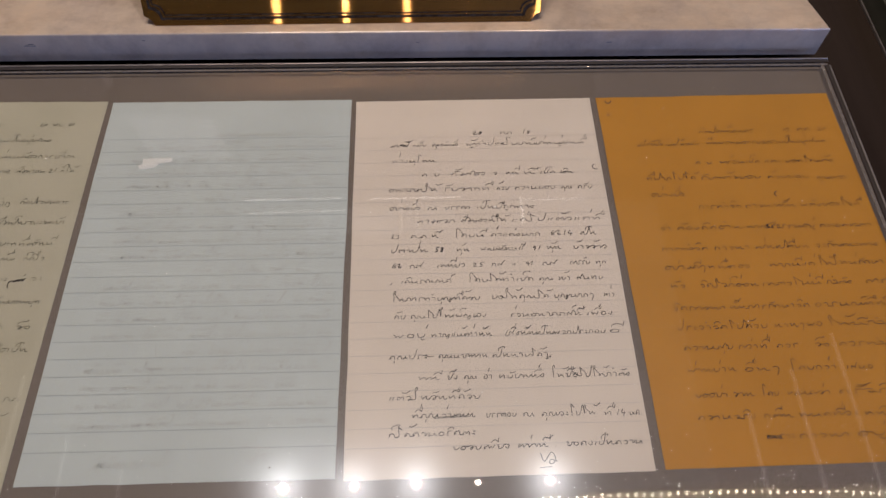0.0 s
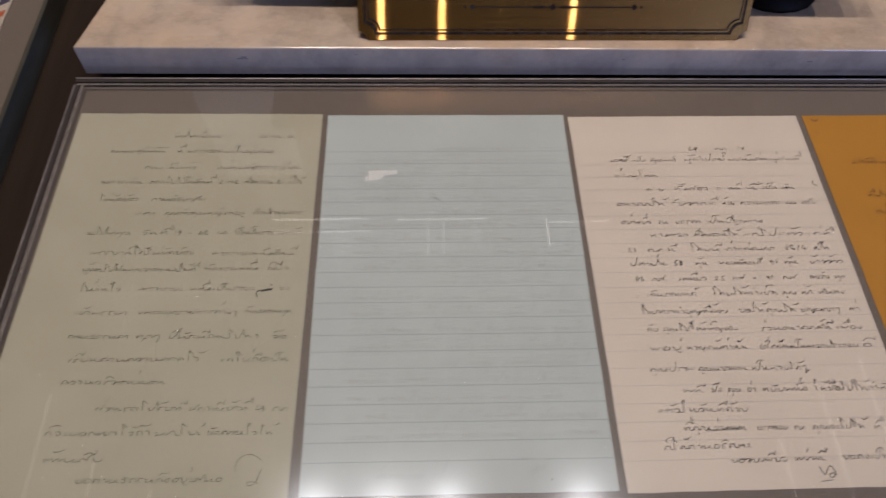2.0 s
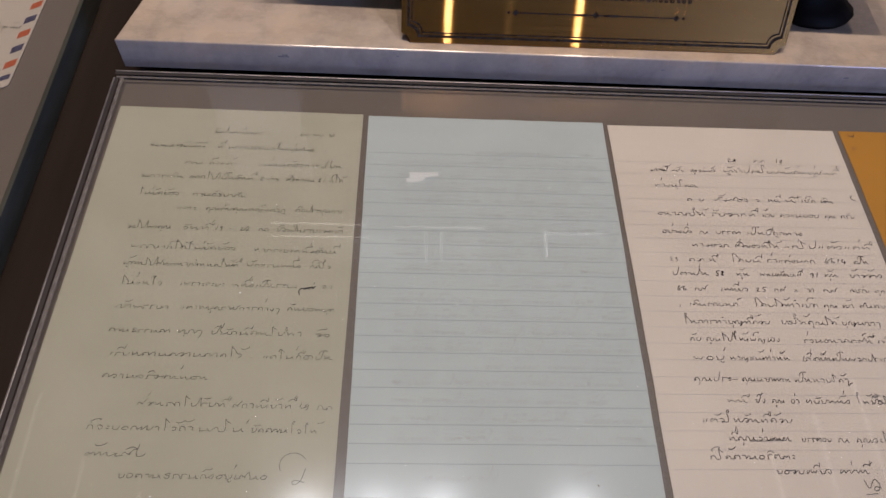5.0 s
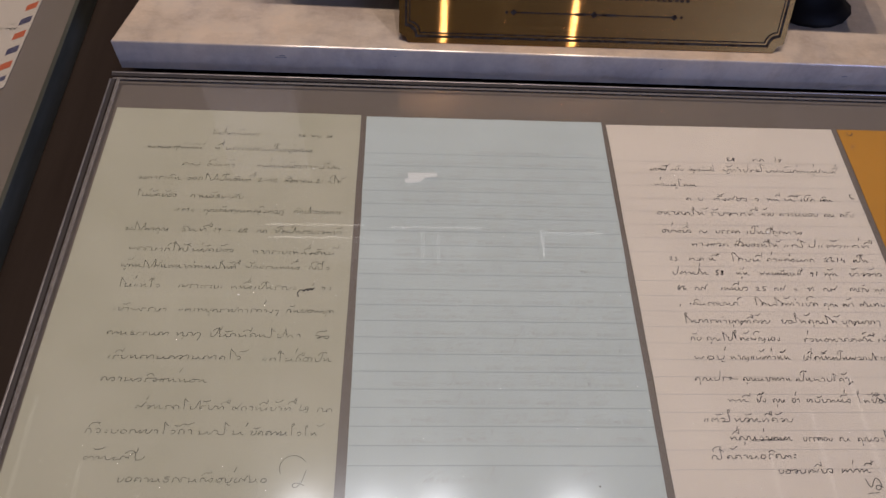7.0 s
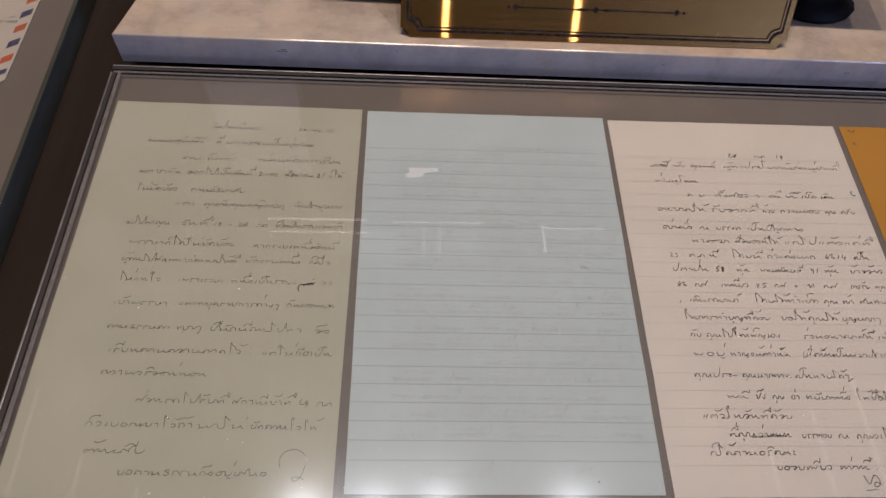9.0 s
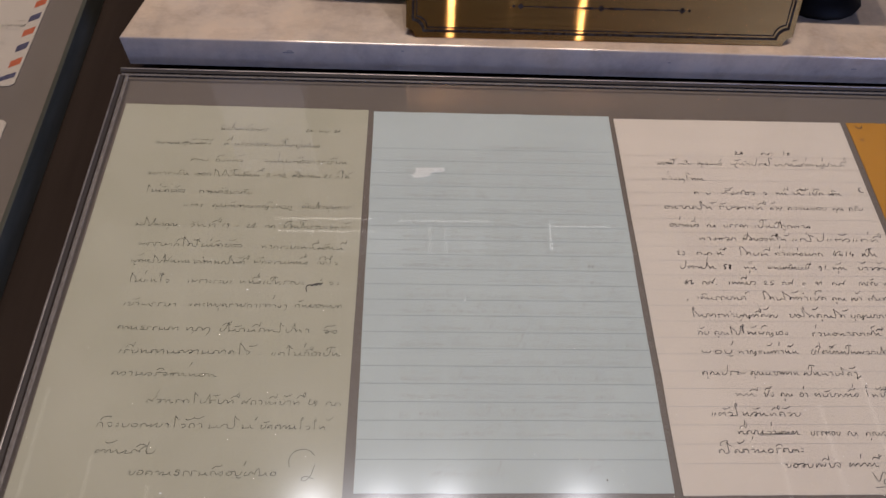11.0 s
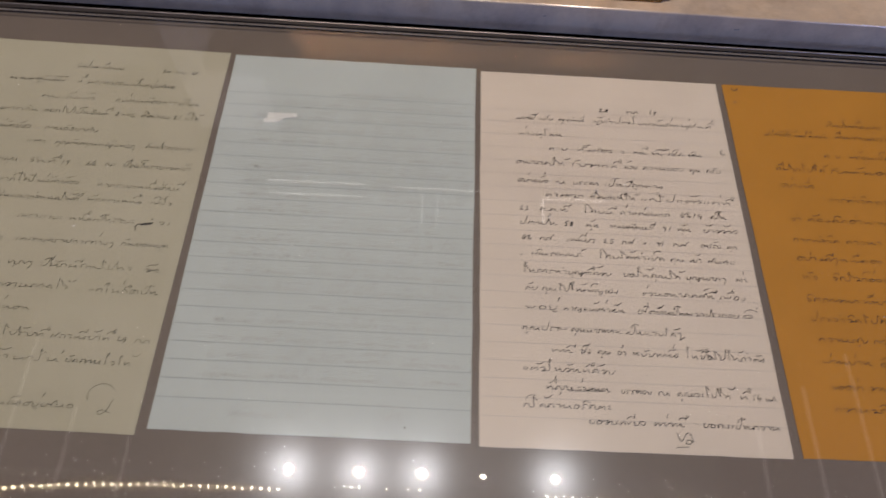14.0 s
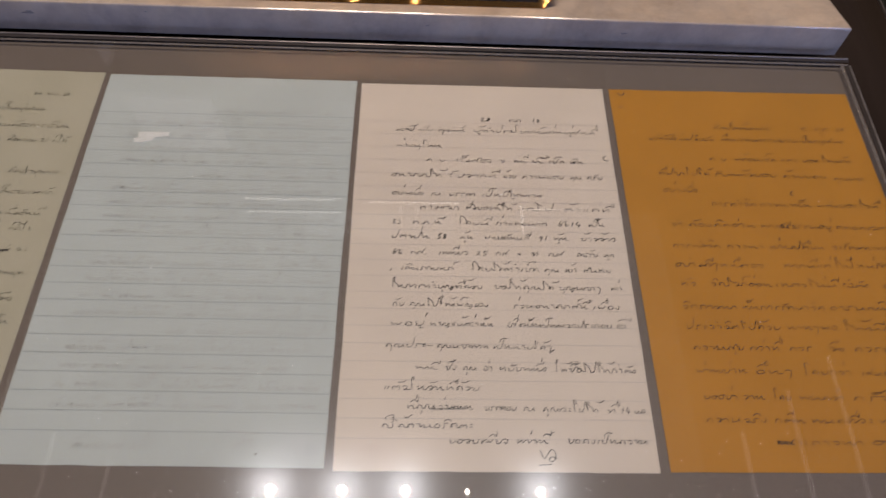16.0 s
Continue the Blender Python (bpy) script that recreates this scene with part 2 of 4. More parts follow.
def ribbon(bm, pts, w, z):
    """A thin flat bar that follows pts, with mitred bends; crossing bars lie a hair's breadth over one another."""
    LAYER[0] = (LAYER[0] + 1) % 24
    z += LAYER[0] * 6e-6
    pts = [p for k, p in enumerate(pts) if k == 0 or math.dist(p, pts[k - 1]) > 1e-6]
    rows_ = []
    for k, (x, y) in enumerate(pts):
        (ax, ay), (bx, by) = pts[max(0, k - 1)], pts[min(len(pts) - 1, k + 1)]
        d = math.hypot(bx - ax, by - ay) or 1.0
        ux, uy = (bx - ax) / d, (by - ay) / d
        rows_.append((bm.verts.new((x + uy * w / 2, y - ux * w / 2, z)), bm.verts.new((x - uy * w / 2, y + ux * w / 2, z))))
    for (r0, l0), (r1, l1) in zip(rows_, rows_[1:]):
        bm.faces.new((r0, r1, l1, l0))


GLYPHS = [
    [(0.0, 0.55), (0.07, 0.85), (0.16, 0.65), (0.14, 0.05), (0.30, 0.60), (0.46, 0.90), (0.56, 0.75), (0.62, 0.10), (0.66, 0.0)],
    [(0.0, 0.80), (0.10, 0.25), (0.24, 0.02), (0.44, 0.20), (0.60, 0.75), (0.66, 0.95), (0.72, 0.35), (0.95, 0.10)],
    [(0.50, 0.80), (0.22, 0.85), (0.05, 0.50), (0.14, 0.10), (0.40, 0.02), (0.62, 0.30), (0.58, 0.65), (0.42, 0.82)],
    [(0.0, 0.45), (0.12, 0.05), (0.28, 0.30), (0.46, 1.40), (0.52, 2.20), (0.42, 2.65), (0.24, 2.45), (0.36, 2.00), (0.62, 1.90)],
    [(0.0, 0.15), (0.10, 0.55), (0.22, 0.20), (0.34, 0.62), (0.48, 0.22), (0.60, 0.60), (0.76, 0.22), (1.0, 0.30)],
    [(0.10, 0.80), (0.04, 0.50), (0.20, 0.40), (0.26, 0.60), (0.22, 0.08), (0.48, 0.05), (0.70, 0.40), (0.78, 0.85)],
    [(0.0, 0.05), (0.18, 0.55), (0.38, 0.85), (0.52, 0.65), (0.56, 0.20), (0.70, 0.02), (0.98, 0.25)],
    [(0.28, 0.75), (0.18, 0.35), (0.14, 0.05)],
    [(0.0, 0.75), (0.20, 0.60), (0.14, 0.38), (0.02, 0.48), (0.10, 0.08), (0.40, 0.02), (0.62, 0.30), (0.66, 1.10), (0.80, 1.75)],
    [(0.0, 0.60), (0.10, 0.90), (0.22, 0.55), (0.30, 0.15), (0.42, 0.70), (0.54, 0.85), (0.60, 0.30), (0.72, 0.70), (0.86, 0.80), (0.92, 0.10)],
]
OVER = [
    [(0.0, 0.0), (0.35, 0.42), (0.75, 0.38), (1.0, 0.05)],
    [(0.0, 0.0), (0.15, 0.55)],
    [(0.0, 0.0), (0.30, 0.45), (0.62, 0.30), (0.55, 0.02), (1.0, 0.55)],
    [(0.0, 0.05), (0.55, 0.10), (0.75, 0.40), (1.1, 0.75)],
    [(0.0, 0.0), (0.5, 0.08)],
]


def smooth(pts):
    """The same bends with the corners cut off once."""
    q = [pts[0]]
    for (ax, ay), (bx, by) in zip(pts, pts[1:]):
        q += [(ax * 0.75 + bx * 0.25, ay * 0.75 + by * 0.25), (ax * 0.25 + bx * 0.75, ay * 0.25 + by * 0.75)]
    return q + [pts[-1]]


def pen_line(rng, x0, x1, y, tall, width, z, over=0.34):
    """One line of unreadable handwriting as thin curved pen bars in loose groups, with short bars over and under."""
    bm = bmesh.new()
    x, lean = x0, 0.38

    def stroke(shape, sx, sy, ox, oy, w):
        ribbon(bm, smooth([(ox + u * sx + v * sy * lean + rng.uniform(-1, 1) * 0.00018, oy + v * sy + rng.uniform(-1, 1) * 0.00018) for u, v in shape]), w, z)

    while x < x1 - 0.003:
        end = min(x1, x + rng.uniform(0.008, 0.034))
        drift = rng.uniform(-0.0006, 0.0006)
        while x < end - 0.001:
            step = tall * rng.uniform(0.85, 1.65)
            h = tall * rng.uniform(0.70, 1.25)
            k = rng.choices(range(10), (4, 4, 2.6, 2.0, 1.6, 3, 3.2, 2.2, 2.4, 3))[0]
            w = width * rng.uniform(0.75, 1.15)
            stroke(GLYPHS[k], step * 0.92, h, x, y + drift, w)
            if rng.random() < over:
                o = OVER[rng.randrange(5)]
                stroke(o, tall * rng.uniform(0.6, 1.3), tall * rng.uniform(0.6, 1.4), x + step * 0.4, y + drift + tall * rng.uniform(1.35, 1.75), w * 0.9)
            if rng.random() < 0.06:
                stroke([(0.2, -0.30), (0.5, -0.25), (0.55, -0.75), (0.45, -1.0)], step * 0.6, tall, x, y + drift, w * 0.9)
            x += step * (0.55 if k == 7 else 1.0)
        x += rng.uniform(0.001, 0.0070)
    return bm


# pen strokes of the script: sign, advance, then one or more strokes, in hundredths of the height of a low letter
SCRIPT = {}
for glyph in """
ก 85 5,0 10,55 2,70 30,100 55,75 60,0
ข 85 0,70 12,95 20,70 12,15 35,0 62,30 66,95
ค 95 30,45 18,30 10,0 8,60 32,100 62,80 70,0
ง 75 35,95 48,70 40,10 30,0 0,45
จ 85 5,75 35,100 60,65 50,8 30,5 28,35
ช 95 0,70 14,90 18,60 14,8 40,5 62,55 60,85 85,125
ซ 95 0,70 14,95 22,60 14,8 40,5 62,55 60,85 90,130
ญ 135 5,0 6,60 28,100 46,70 50,5 72,10 95,90 100,10 85,-45 65,-40
ณ 140 10,30 4,0 8,65 30,100 48,65 52,8 78,5 98,60 100,90 104,25 122,2
ด 90 34,35 18,45 10,5 6,55 30,100 60,75 64,0
ต 95 30,35 14,40 10,0 5,60 20,98 34,75 50,100 66,70 70,0
ถ 85 22,0 6,15 14,55 4,70 30,100 58,70 62,0
ท 105 0,85 12,80 14,0 34,60 56,98 68,65 72,0
ธ 85 62,105 20,100 12,70 56,62 60,10 25,0 8,25
น 110 0,85 12,85 16,5 38,45 60,95 62,25 78,2 98,20
บ 90 0,85 12,80 10,12 32,0 62,20 68,95
ป 95 0,85 12,80 10,12 32,0 60,25 74,130 78,205
ผ 110 0,95 10,60 14,0 38,65 60,5 80,45 84,98
ฝ 110 0,95 12,55 14,0 38,60 60,5 80,65 90,200
พ 115 0,80 12,92 20,5 42,70 62,5 88,95
ภ 90 24,2 4,5 14,50 4,70 32,100 60,70 64,0
ม 115 0,85 14,85 14,10 6,5 34,20 60,20 72,95 76,20 98,5
ย 90 10,95 2,65 20,50 10,12 36,0 64,25 70,95
ร 80 6,5 22,0 16,55 10,80 34,98 62,90
ล 100 28,25 8,10 8,60 26,90 42,35 60,98 78,60 76,0
ว 75 5,80 30,100 54,65 44,10 28,0 22,20
ศ 100 30,35 12,35 8,0 6,60 30,98 62,80 66,0 60,85 92,140
ษ 100 0,85 12,80 10,10 34,0 64,30 70,95 50,50 88,45
ส 100 24,25 8,10 8,60 28,92 44,40 60,70 64,0 60,80 95,145
ห 110 0,90 12,80 16,0 34,55 56,90 50,60 70,55 78,0
อ 85 20,55 6,70 4,25 28,0 60,25 60,80 32,100 10,88
า 70 2,80 22,100 40,75 42,0
ะ 60 10,75 30,85 34,62 / 10,20 30,30 36,5
เ 50 22,90 10,15 16,0
แ 80 18,85 8,5 / 48,90 38,5
โ 80 22,0 20,120 6,185 26,215 58,175
ใ 80 30,0 22,115 4,190 26,220 36,185 18,170
ไ 80 30,0 20,110 2,215 20,175 55,145
ๆ 85 4,80 32,100 50,60 46,-40 34,-95
ฉ 100 20,75 6,90 10,10 40,60 60,95 70,0
ู 0 -55,-40 -40,-35 -42,-65 -20,-60 -16,-35
ุ 0 -30,-35 -22,-60 -32,-95
ั 0 -60,150 -45,135 -10,145 10,160
ิ 0 -70,135 -45,170 -10,160 0,135
ี 0 -75,130 -45,175 -5,155 5,130 8,210
ึ 0 -75,130 -45,175 0,160 15,185 0,195
ื 0 -75,130 -45,175 0,140 0,200 / -20,175 -22,205
็ 0 -60,130 -70,165 -30,200 30,195 10,180
่ 0 -5,235 -18,170
้ 0 -50,180 -30,165 0,170 35,205
์ 0 -20,160 -32,185 -10,195 30,215
ำ 70 2,80 22,100 40,75 42,0 / -15,145 0,160 2,140
. 40 5,0 14,6
, 40 14,30 6,-30
- 80 5,45 55,48
= 70 5,65 48,68 / 5,28 48,31
( 50 34,130 8,55 20,-40
0 75 30,100 6,60 22,5 52,40 34,100
1 50 24,130 10,0
2 85 8,85 32,120 48,85 6,5 30,12 64,5
3 75 8,105 40,120 22,72 50,45 30,-10 4,5
4 80 30,125 5,45 60,45 / 50,85 40,-25
5 80 20,115 10,70 42,60 44,10 5,0 / 20,115 62,122
6 80 36,145 8,65 14,5 48,15 46,55 14,45
8 80 48,100 20,115 12,80 48,35 28,0 10,25 50,100
9 80 46,80 20,65 14,105 44,115 48,70 34,-30
""".strip().splitlines():
    sign, advance, path = glyph.split(" ", 2)
    SCRIPT[sign] = (int(advance) / 100, *[[tuple(int(v) / 100 for v in p.split(",")) for p in stroke.split()] for stroke in path.split("/")])


def script_line(rng, text, x0, x1, y, tall, width, z):
    """One stretch of handwriting, spaced to run from x0 to x1."""
    total = sum(SCRIPT[c][0] if c in SCRIPT else 0.75 for c in text)
    sx = (x1 - x0) / total
    bm = bmesh.new()
    x, run, climb = x0, [], rng.uniform(-0.004, 0.004)

    def put(pts):
        if len(pts) > 1:
            q = smooth(smooth(pts)) if len(pts) > 2 else pts
            ribbon(bm, q, width * rng.uniform(0.80, 1.15), z)

    for c in text:
        if c not in SCRIPT:
            put(run)
            run = []
            x += 0.75 * sx
            continue
        adv, *strokes = SCRIPT[c]
        h = tall * rng.uniform(0.85, 1.15)
        placed = []
        for st in strokes:
            rise = [(u, v if v < 1 else 1 + (v - 1) * 1.55) for u, v in st]
            placed.append([(x + u * sx + v * h * 0.16 + rng.uniform(-1, 1) * 0.00012, y + (x - x0) * climb + v * h + rng.uniform(-1, 1) * 0.00012) for u, v in rise])
        if adv and len(strokes) == 1:
            if run and rng.random() < 0.45:
                run += placed[0]
            else:
                put(run)
                run = placed[0]
            if len(run) > 40:
                put(run)
                run = []
        else:
            for p in placed:
                put(p)
        x += adv * sx
    put(run)
    return bm


def write_words(ob, lines, mat, seed, tall, width, label):
    """Lines of handwriting: the height at the start and the end, then stretches with their ends, all in millimetres; ~ stands for unreadable pen bars."""
    rng = random.Random(seed)
    for line in lines.strip().splitlines():
        heights, *stretches = line.split(" | ")
        ya, yb = [float(v) / 1000 for v in heights.split()]
        for stretch in stretches:
            ends, text = stretch.split(" ", 1)
            x0, x1 = [float(v) / 1000 for v in ends.split("-")]
            y = ya + (yb - ya) * x0 / 0.2
            bm = pen_line(rng, x0, x1, y, tall, width, INK) if text == "~" else script_line(rng, text, x0, x1, y, tall, width, INK)
            part("ink_line", bm, mat, ob, label)


def letters(text, size, x, y, z, mat, parent, name, shear=0.25, label="", weight=0.0, spacing=1.35):
    cu = bpy.data.curves.new(name, "FONT")
    cu.body, cu.size, cu.shear, cu.offset, cu.space_character = text, size, shear, weight, spacing
    tmp = new("tmp", cu)
    bpy.context.view_layer.update()
    me = bpy.data.meshes.new_from_object(tmp.evaluated_get(bpy.context.evaluated_depsgraph_get()))
    bpy.data.objects.remove(tmp)
    me.materials.clear()
    me.materials.append(mat)
    ob = new(name, me)
    ob.parent = parent
    ob.location = (x, y, z)
    if label:
        tagged(ob, label)
    return ob


# ---- the room ----
X0, X1, Y0, Y1 = -4.5, 4.5, -4.0, 5.0
tagged(link_mesh("floor", box(X0 - 0.2, X1 + 0.2, Y0 - 0.2, Y1 + 0.2, -0.1, 0), floor_stone), "brown polished stone floor", "floor", kind="structure")
tagged(link_mesh("ceiling", box(X0 - 0.2, X1 + 0.2, Y0 - 0.2, Y1 + 0.2, CEIL, CEIL + 0.1), ceiling_paint), "plain pale painted ceiling", "ceiling", kind="structure")
tagged(link_mesh("wall_north", box(X0, X1, Y1, Y1 + 0.2, 0, CEIL), plaster), "plain beige plastered wall", "wall", kind="structure")
tagged(link_mesh("wall_west", box(X0 - 0.2, X0, Y0 - 0.2, Y1 + 0.2, 0, CEIL), plaster), "plain beige plastered wall", "wall", kind="structure")
tagged(link_mesh("wall_east", box(X1, X1 + 0.2, Y0 - 0.2, Y1 + 0.2, 0, CEIL), plaster), "plain beige plastered wall", "wall", kind="structure")
# the south wall, out of view, with an assumed window opening
sw = box(X0, 2.30, Y0 - 0.2, Y0, 0, CEIL)
for b in (box(4.40, X1, Y0 - 0.2, Y0, 0, CEIL), box(2.30, 4.40, Y0 - 0.2, Y0, 0, 0.70), box(2.30, 4.40, Y0 - 0.2, Y0, 2.50, CEIL)):
    tmp_me = bpy.data.meshes.new("tmp")
    b.to_mesh(tmp_me)
    b.free()
    sw.from_mesh(tmp_me)
    bpy.data.meshes.remove(tmp_me)
tagged(link_mesh("wall_south", sw, plaster), "beige plastered wall with an assumed window opening", "wall", kind="structure")


# ---- ceiling fittings ----
def ring(r0, r1, z0, z1, n=32):
    bm = bmesh.new()
    loops = []
    for r, z in ((r0, z1), (r0, z0), (r1, z0), (r1 * 1.03, z0 + 0.3 * (z1 - z0)), (r1 * 1.03, z1)):
        loops.append([bm.verts.new((r * math.cos(2 * math.pi * i / n), r * math.sin(2 * math.pi * i / n), z)) for i in range(n)])
    for a, b in zip(loops, loops[1:]):
        for i in range(n):
            bm.faces.new((a[i], a[(i + 1) % n], b[(i + 1) % n], b[i]))
    return bm


for lx, ly, lr, lw in LAMPS:
    lamp = thing("ceiling_downlight", pose(lx, ly, CEIL), "small round white recessed ceiling downlight, switched on", "downlight", "row of ceiling downlights")
    part("trim_ring", ring(lr * 1.08, lr * 1.5, -0.010, 0), lamp_trim, lamp)


# ceiling tiles given an assumed faint glow, joints brighter, after lines mirrored in glass
def tile_field(x0, x1, y0, y1, dx, dy, z0, z1, gap):
    bm = bmesh.new()
    x = x0
    while x < x1 - 0.01:
        y = y1
        while y > y0 + 0.01:
            add = box(x + gap / 2, x + dx - gap / 2, y - dy + gap / 2, y - gap / 2, z0, z1)
            me = bpy.data.meshes.new("tmp")
            add.to_mesh(me)
            add.free()
            bm.from_mesh(me)
            bpy.data.meshes.remove(me)
            y -= dy
        x += dx
    return bm


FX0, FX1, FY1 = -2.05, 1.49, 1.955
field = thing("ceiling_glow_field", pose(0, 0, CEIL), "ceiling field of pale tiles with an added dim glow", "luminous ceiling")
part("joint_sheet", box(FX0, FX1, FY1 - 0.42 * 8, FY1, -0.002, 0), joint_glow, field, "pale glowing joints between the tiles")
part("tiles", tile_field(FX0, FX1 - 0.01, FY1 - 0.42 * 8, FY1, 0.295, 0.42, -0.005, -0.0021, 0.014), tile_glow, field, "pale tiles with an added dim glow")


def bead_mesh():
    bm = bmesh.new()
    bmesh.ops.create_icosphere(bm, subdivisions=1, radius=0.0085)
    me = bpy.data.meshes.new("bead")
    bm.to_mesh(me)
    bm.free()
    me.materials.append(bead_glow)
    return me


bead_me = bead_mesh()
for bx0, bx1, by0, sag in ((-2.35, -0.66, 0.224, -0.078), (0.615, 2.35, 0.228, -0.035)):
    strip = thing("string_of_lights", pose(0, 0, CEIL), "string of small warm bulbs along the ceiling, lit", "string lights", "strings of warm ceiling lights")
    count = int((bx1 - bx0) / 0.0415)
    part("strip", box(bx0, bx1, by0 - 0.10, by0 - 0.06, -0.012, 0, 0.002), lamp_trim, strip)
    for i in range(count + 1):
        x = bx0 + 0.0415 * i
        far = max(0.0, (abs(x) - 1.2) / 1.1)
        ob = new("bulb", bead_me)
        ob.parent = strip
        ob.location = (x, by0 + sag * far * far, -0.012)
        ob.scale = (1, 1.25, 1)
faint_string = thing("string_of_lights", pose(0, 0, CEIL), "short string of small warm bulbs, mostly out", "string lights", "strings of warm ceiling lights")
part("strip", box(-0.44, 0.04, 0.16, 0.19, -0.012, 0, 0.002), lamp_trim, faint_string)
for x in (-0.42, -0.375, -0.34, -0.30, -0.27, -0.17, -0.06, -0.01):
    ob = new("bulb", bead_me)
    ob.parent = faint_string
    ob.location, ob.scale = (x, 0.244, -0.008), (0.55, 0.6, 0.55)

# glowing bars assumed on the ceiling for bright lines mirrored in the glass
for x0, x1, y0, y1 in ((-1.0, -0.42, 2.015, 2.028), (-0.98, -0.40, 1.925, 1.934), (-0.25, 0.30, 2.005, 2.014), (0.66, 0.676, 1.81, 2.0), (0.68, 1.05, 1.972, 1.982)):
    slot = thing("ceiling_glow_bar", pose(0, 0, CEIL), "narrow white glowing ceiling bar, assumed for a mirrored line", "linear light", "narrow ceiling lights")
    part("housing", box(x0 - 0.006, x1 + 0.006, y0 - 0.006, y1 + 0.006, -0.006, 0, 0.001), lamp_trim, slot)
    part("glow_face", box(x0, x1, y0, y1, -0.010, -0.005), slot_glow, slot)
# slim glowing strips added either side of the tiles for pale mirrored streaks
for x, y0, y1 in ((-2.05, 0.12, 0.95), (-1.75, 0.12, 0.60), (-1.45, 0.12, 0.45), (1.73, 0.12, 0.62), (2.02, 0.12, 0.85), (2.30, 0.12, 1.05)):
    slot = thing("ceiling_glow_bar", pose(0, 0, CEIL), "slim pale glowing ceiling strip, assumed for a mirrored streak", "linear light", "slim outer ceiling lights")
    part("housing", box(x - 0.015, x + 0.015, y0, y1, -0.0065, 0, 0.001), lamp_trim, slot)
    part("glow_face", box(x - 0.009, x + 0.009, y0 + 0.006, y1 - 0.006, -0.010, -0.0055), strip_glow, slot)
# pair of dim upright glowing bars, assumed for two faint mirrored lines
for x0, x1 in ((-0.075, -0.050), (0.020, 0.042)):
    slot = thing("ceiling_glow_bar", pose(0, 0, CEIL), "short dim glowing ceiling bar, assumed for a mirrored line", "linear light", "narrow ceiling lights")
    part("housing", box(x0 - 0.006, x1 + 0.006, 1.752, 1.985, -0.0065, 0, 0.001), lamp_trim, slot)
    part("glow_face", box(x0, x1, 1.758, 1.979, -0.010, -0.0055), panel_glow, slot)
# glowing patch imitates ceiling softly lit round the bars; no fitting known there
panel = thing("ceiling_glow_patch", pose(0, 0, CEIL), "ceiling patch with added glow, for softly lit ceiling", "panel light")
part("glow_face", box(-0.62, 0.26, 1.76, 1.945, -0.0062, -0.005), soft_glow, panel)


# ---- the display counter ----
TABLE = 0.832
counter = thing("display_counter", pose(0, 0, 0), "long dark brown laminate display counter", "counter")
part("worktop", box(-1.5, 1.5, -0.50, 0.62, TABLE - 0.04, TABLE, 0.004), dark_wood, counter)
part("front_panel", box(-1.45, 1.45, -0.46, -0.43, 0.06, TABLE - 0.04), dark_wood, counter)
part("back_panel", box(-1.45, 1.45, 0.56, 0.59, 0.06, TABLE - 0.04), dark_wood, counter)
for sx in (-1.44, 1.41):
    part("side_panel", box(sx, sx + 0.03, -0.43, 0.56, 0.06, TABLE - 0.04), dark_wood, counter)
part("kickboard", box(-1.40, 1.40, -0.38, 0.52, 0, 0.06), dark_wood, counter)

# ---- the case with the letters ----
GX0, GX1, GY0, GY1 = -0.449, 0.4345, -0.425, 0.045
SHEET = 0.8500
case = thing("letter_case", pose(-0.445, 0.047, 0, 0, 0, -0.65) @ pose(0.449, -0.045, 0), "shallow glass-covered case with grey fabric board, four letters inside", "display case")
part("board", box(GX0 + 0.003, GX1 - 0.003, GY0 + 0.003, GY1 - 0.003, TABLE, SHEET - 0.0004, 0.001), board_grey, case, "grey fabric-covered board")
pane = part("glass_cover", box(GX0 + 0.001, GX1 - 0.001, GY0 + 0.001, GY1 - 0.001, GLASS_TOP - 0.0043, GLASS_TOP, 0.0006, 1), clear_glass, case, "clear flat cover glass")
pane.visible_shadow = False


def rail(x0, x1, y0, y1, side):
    """Narrow channel along one side of the cover glass: thin bright outer lip, dark groove, broad grey inner lip."""
    wide = 0.0046
    dx0, dx1, dy0, dy1 = (x0, x0 + wide, y0, y1) if side == "w" else (x1 - wide, x1, y0, y1) if side == "e" else (x0, x1, y1 - wide, y1) if side == "n" else (x0, x1, y0, y0 + wide)
    r = part("edge_rail", box(dx0, dx1, dy0, dy1, GLASS_TOP + 0.0001, GLASS_TOP + 0.0005), rail_dark, case, "thin dark metal edge channel")
    lip, inner = 0.0016, 0.0030
    z0, z1 = GLASS_TOP + 0.0005, GLASS_TOP + 0.0014
    if side in "we":
        o = (x0, x0 + lip) if side == "w" else (x1 - lip, x1)
        i = (x1 - inner, x1) if side == "w" else (x0, x0 + inner)
        part("outer_lip", box(*o, y0, y1, z0, z1, 0.0004), rail_metal, r, "worn bright metal lip")
        part("inner_lip", box(*i, y0, y1, GLASS_TOP + 0.0001, GLASS_TOP + 0.0008, 0.0003), lip_frost, r, "frosted glass bevel")
    else:
        o = (y1 - lip, y1) if side == "n" else (y0, y0 + lip)
        i = (y0, y0 + inner * 0.7) if side == "n" else (y1 - inner, y1)
        part("outer_lip", box(x0, x1, *o, z0, z1, 0.0004), rail_metal, r, "worn bright metal lip")
        part("inner_lip", box(x0 + 0.002, x1 - 0.002, *i, GLASS_TOP + 0.0001, GLASS_TOP + 0.0008, 0.0003), lip_frost, r, "frosted glass bevel")


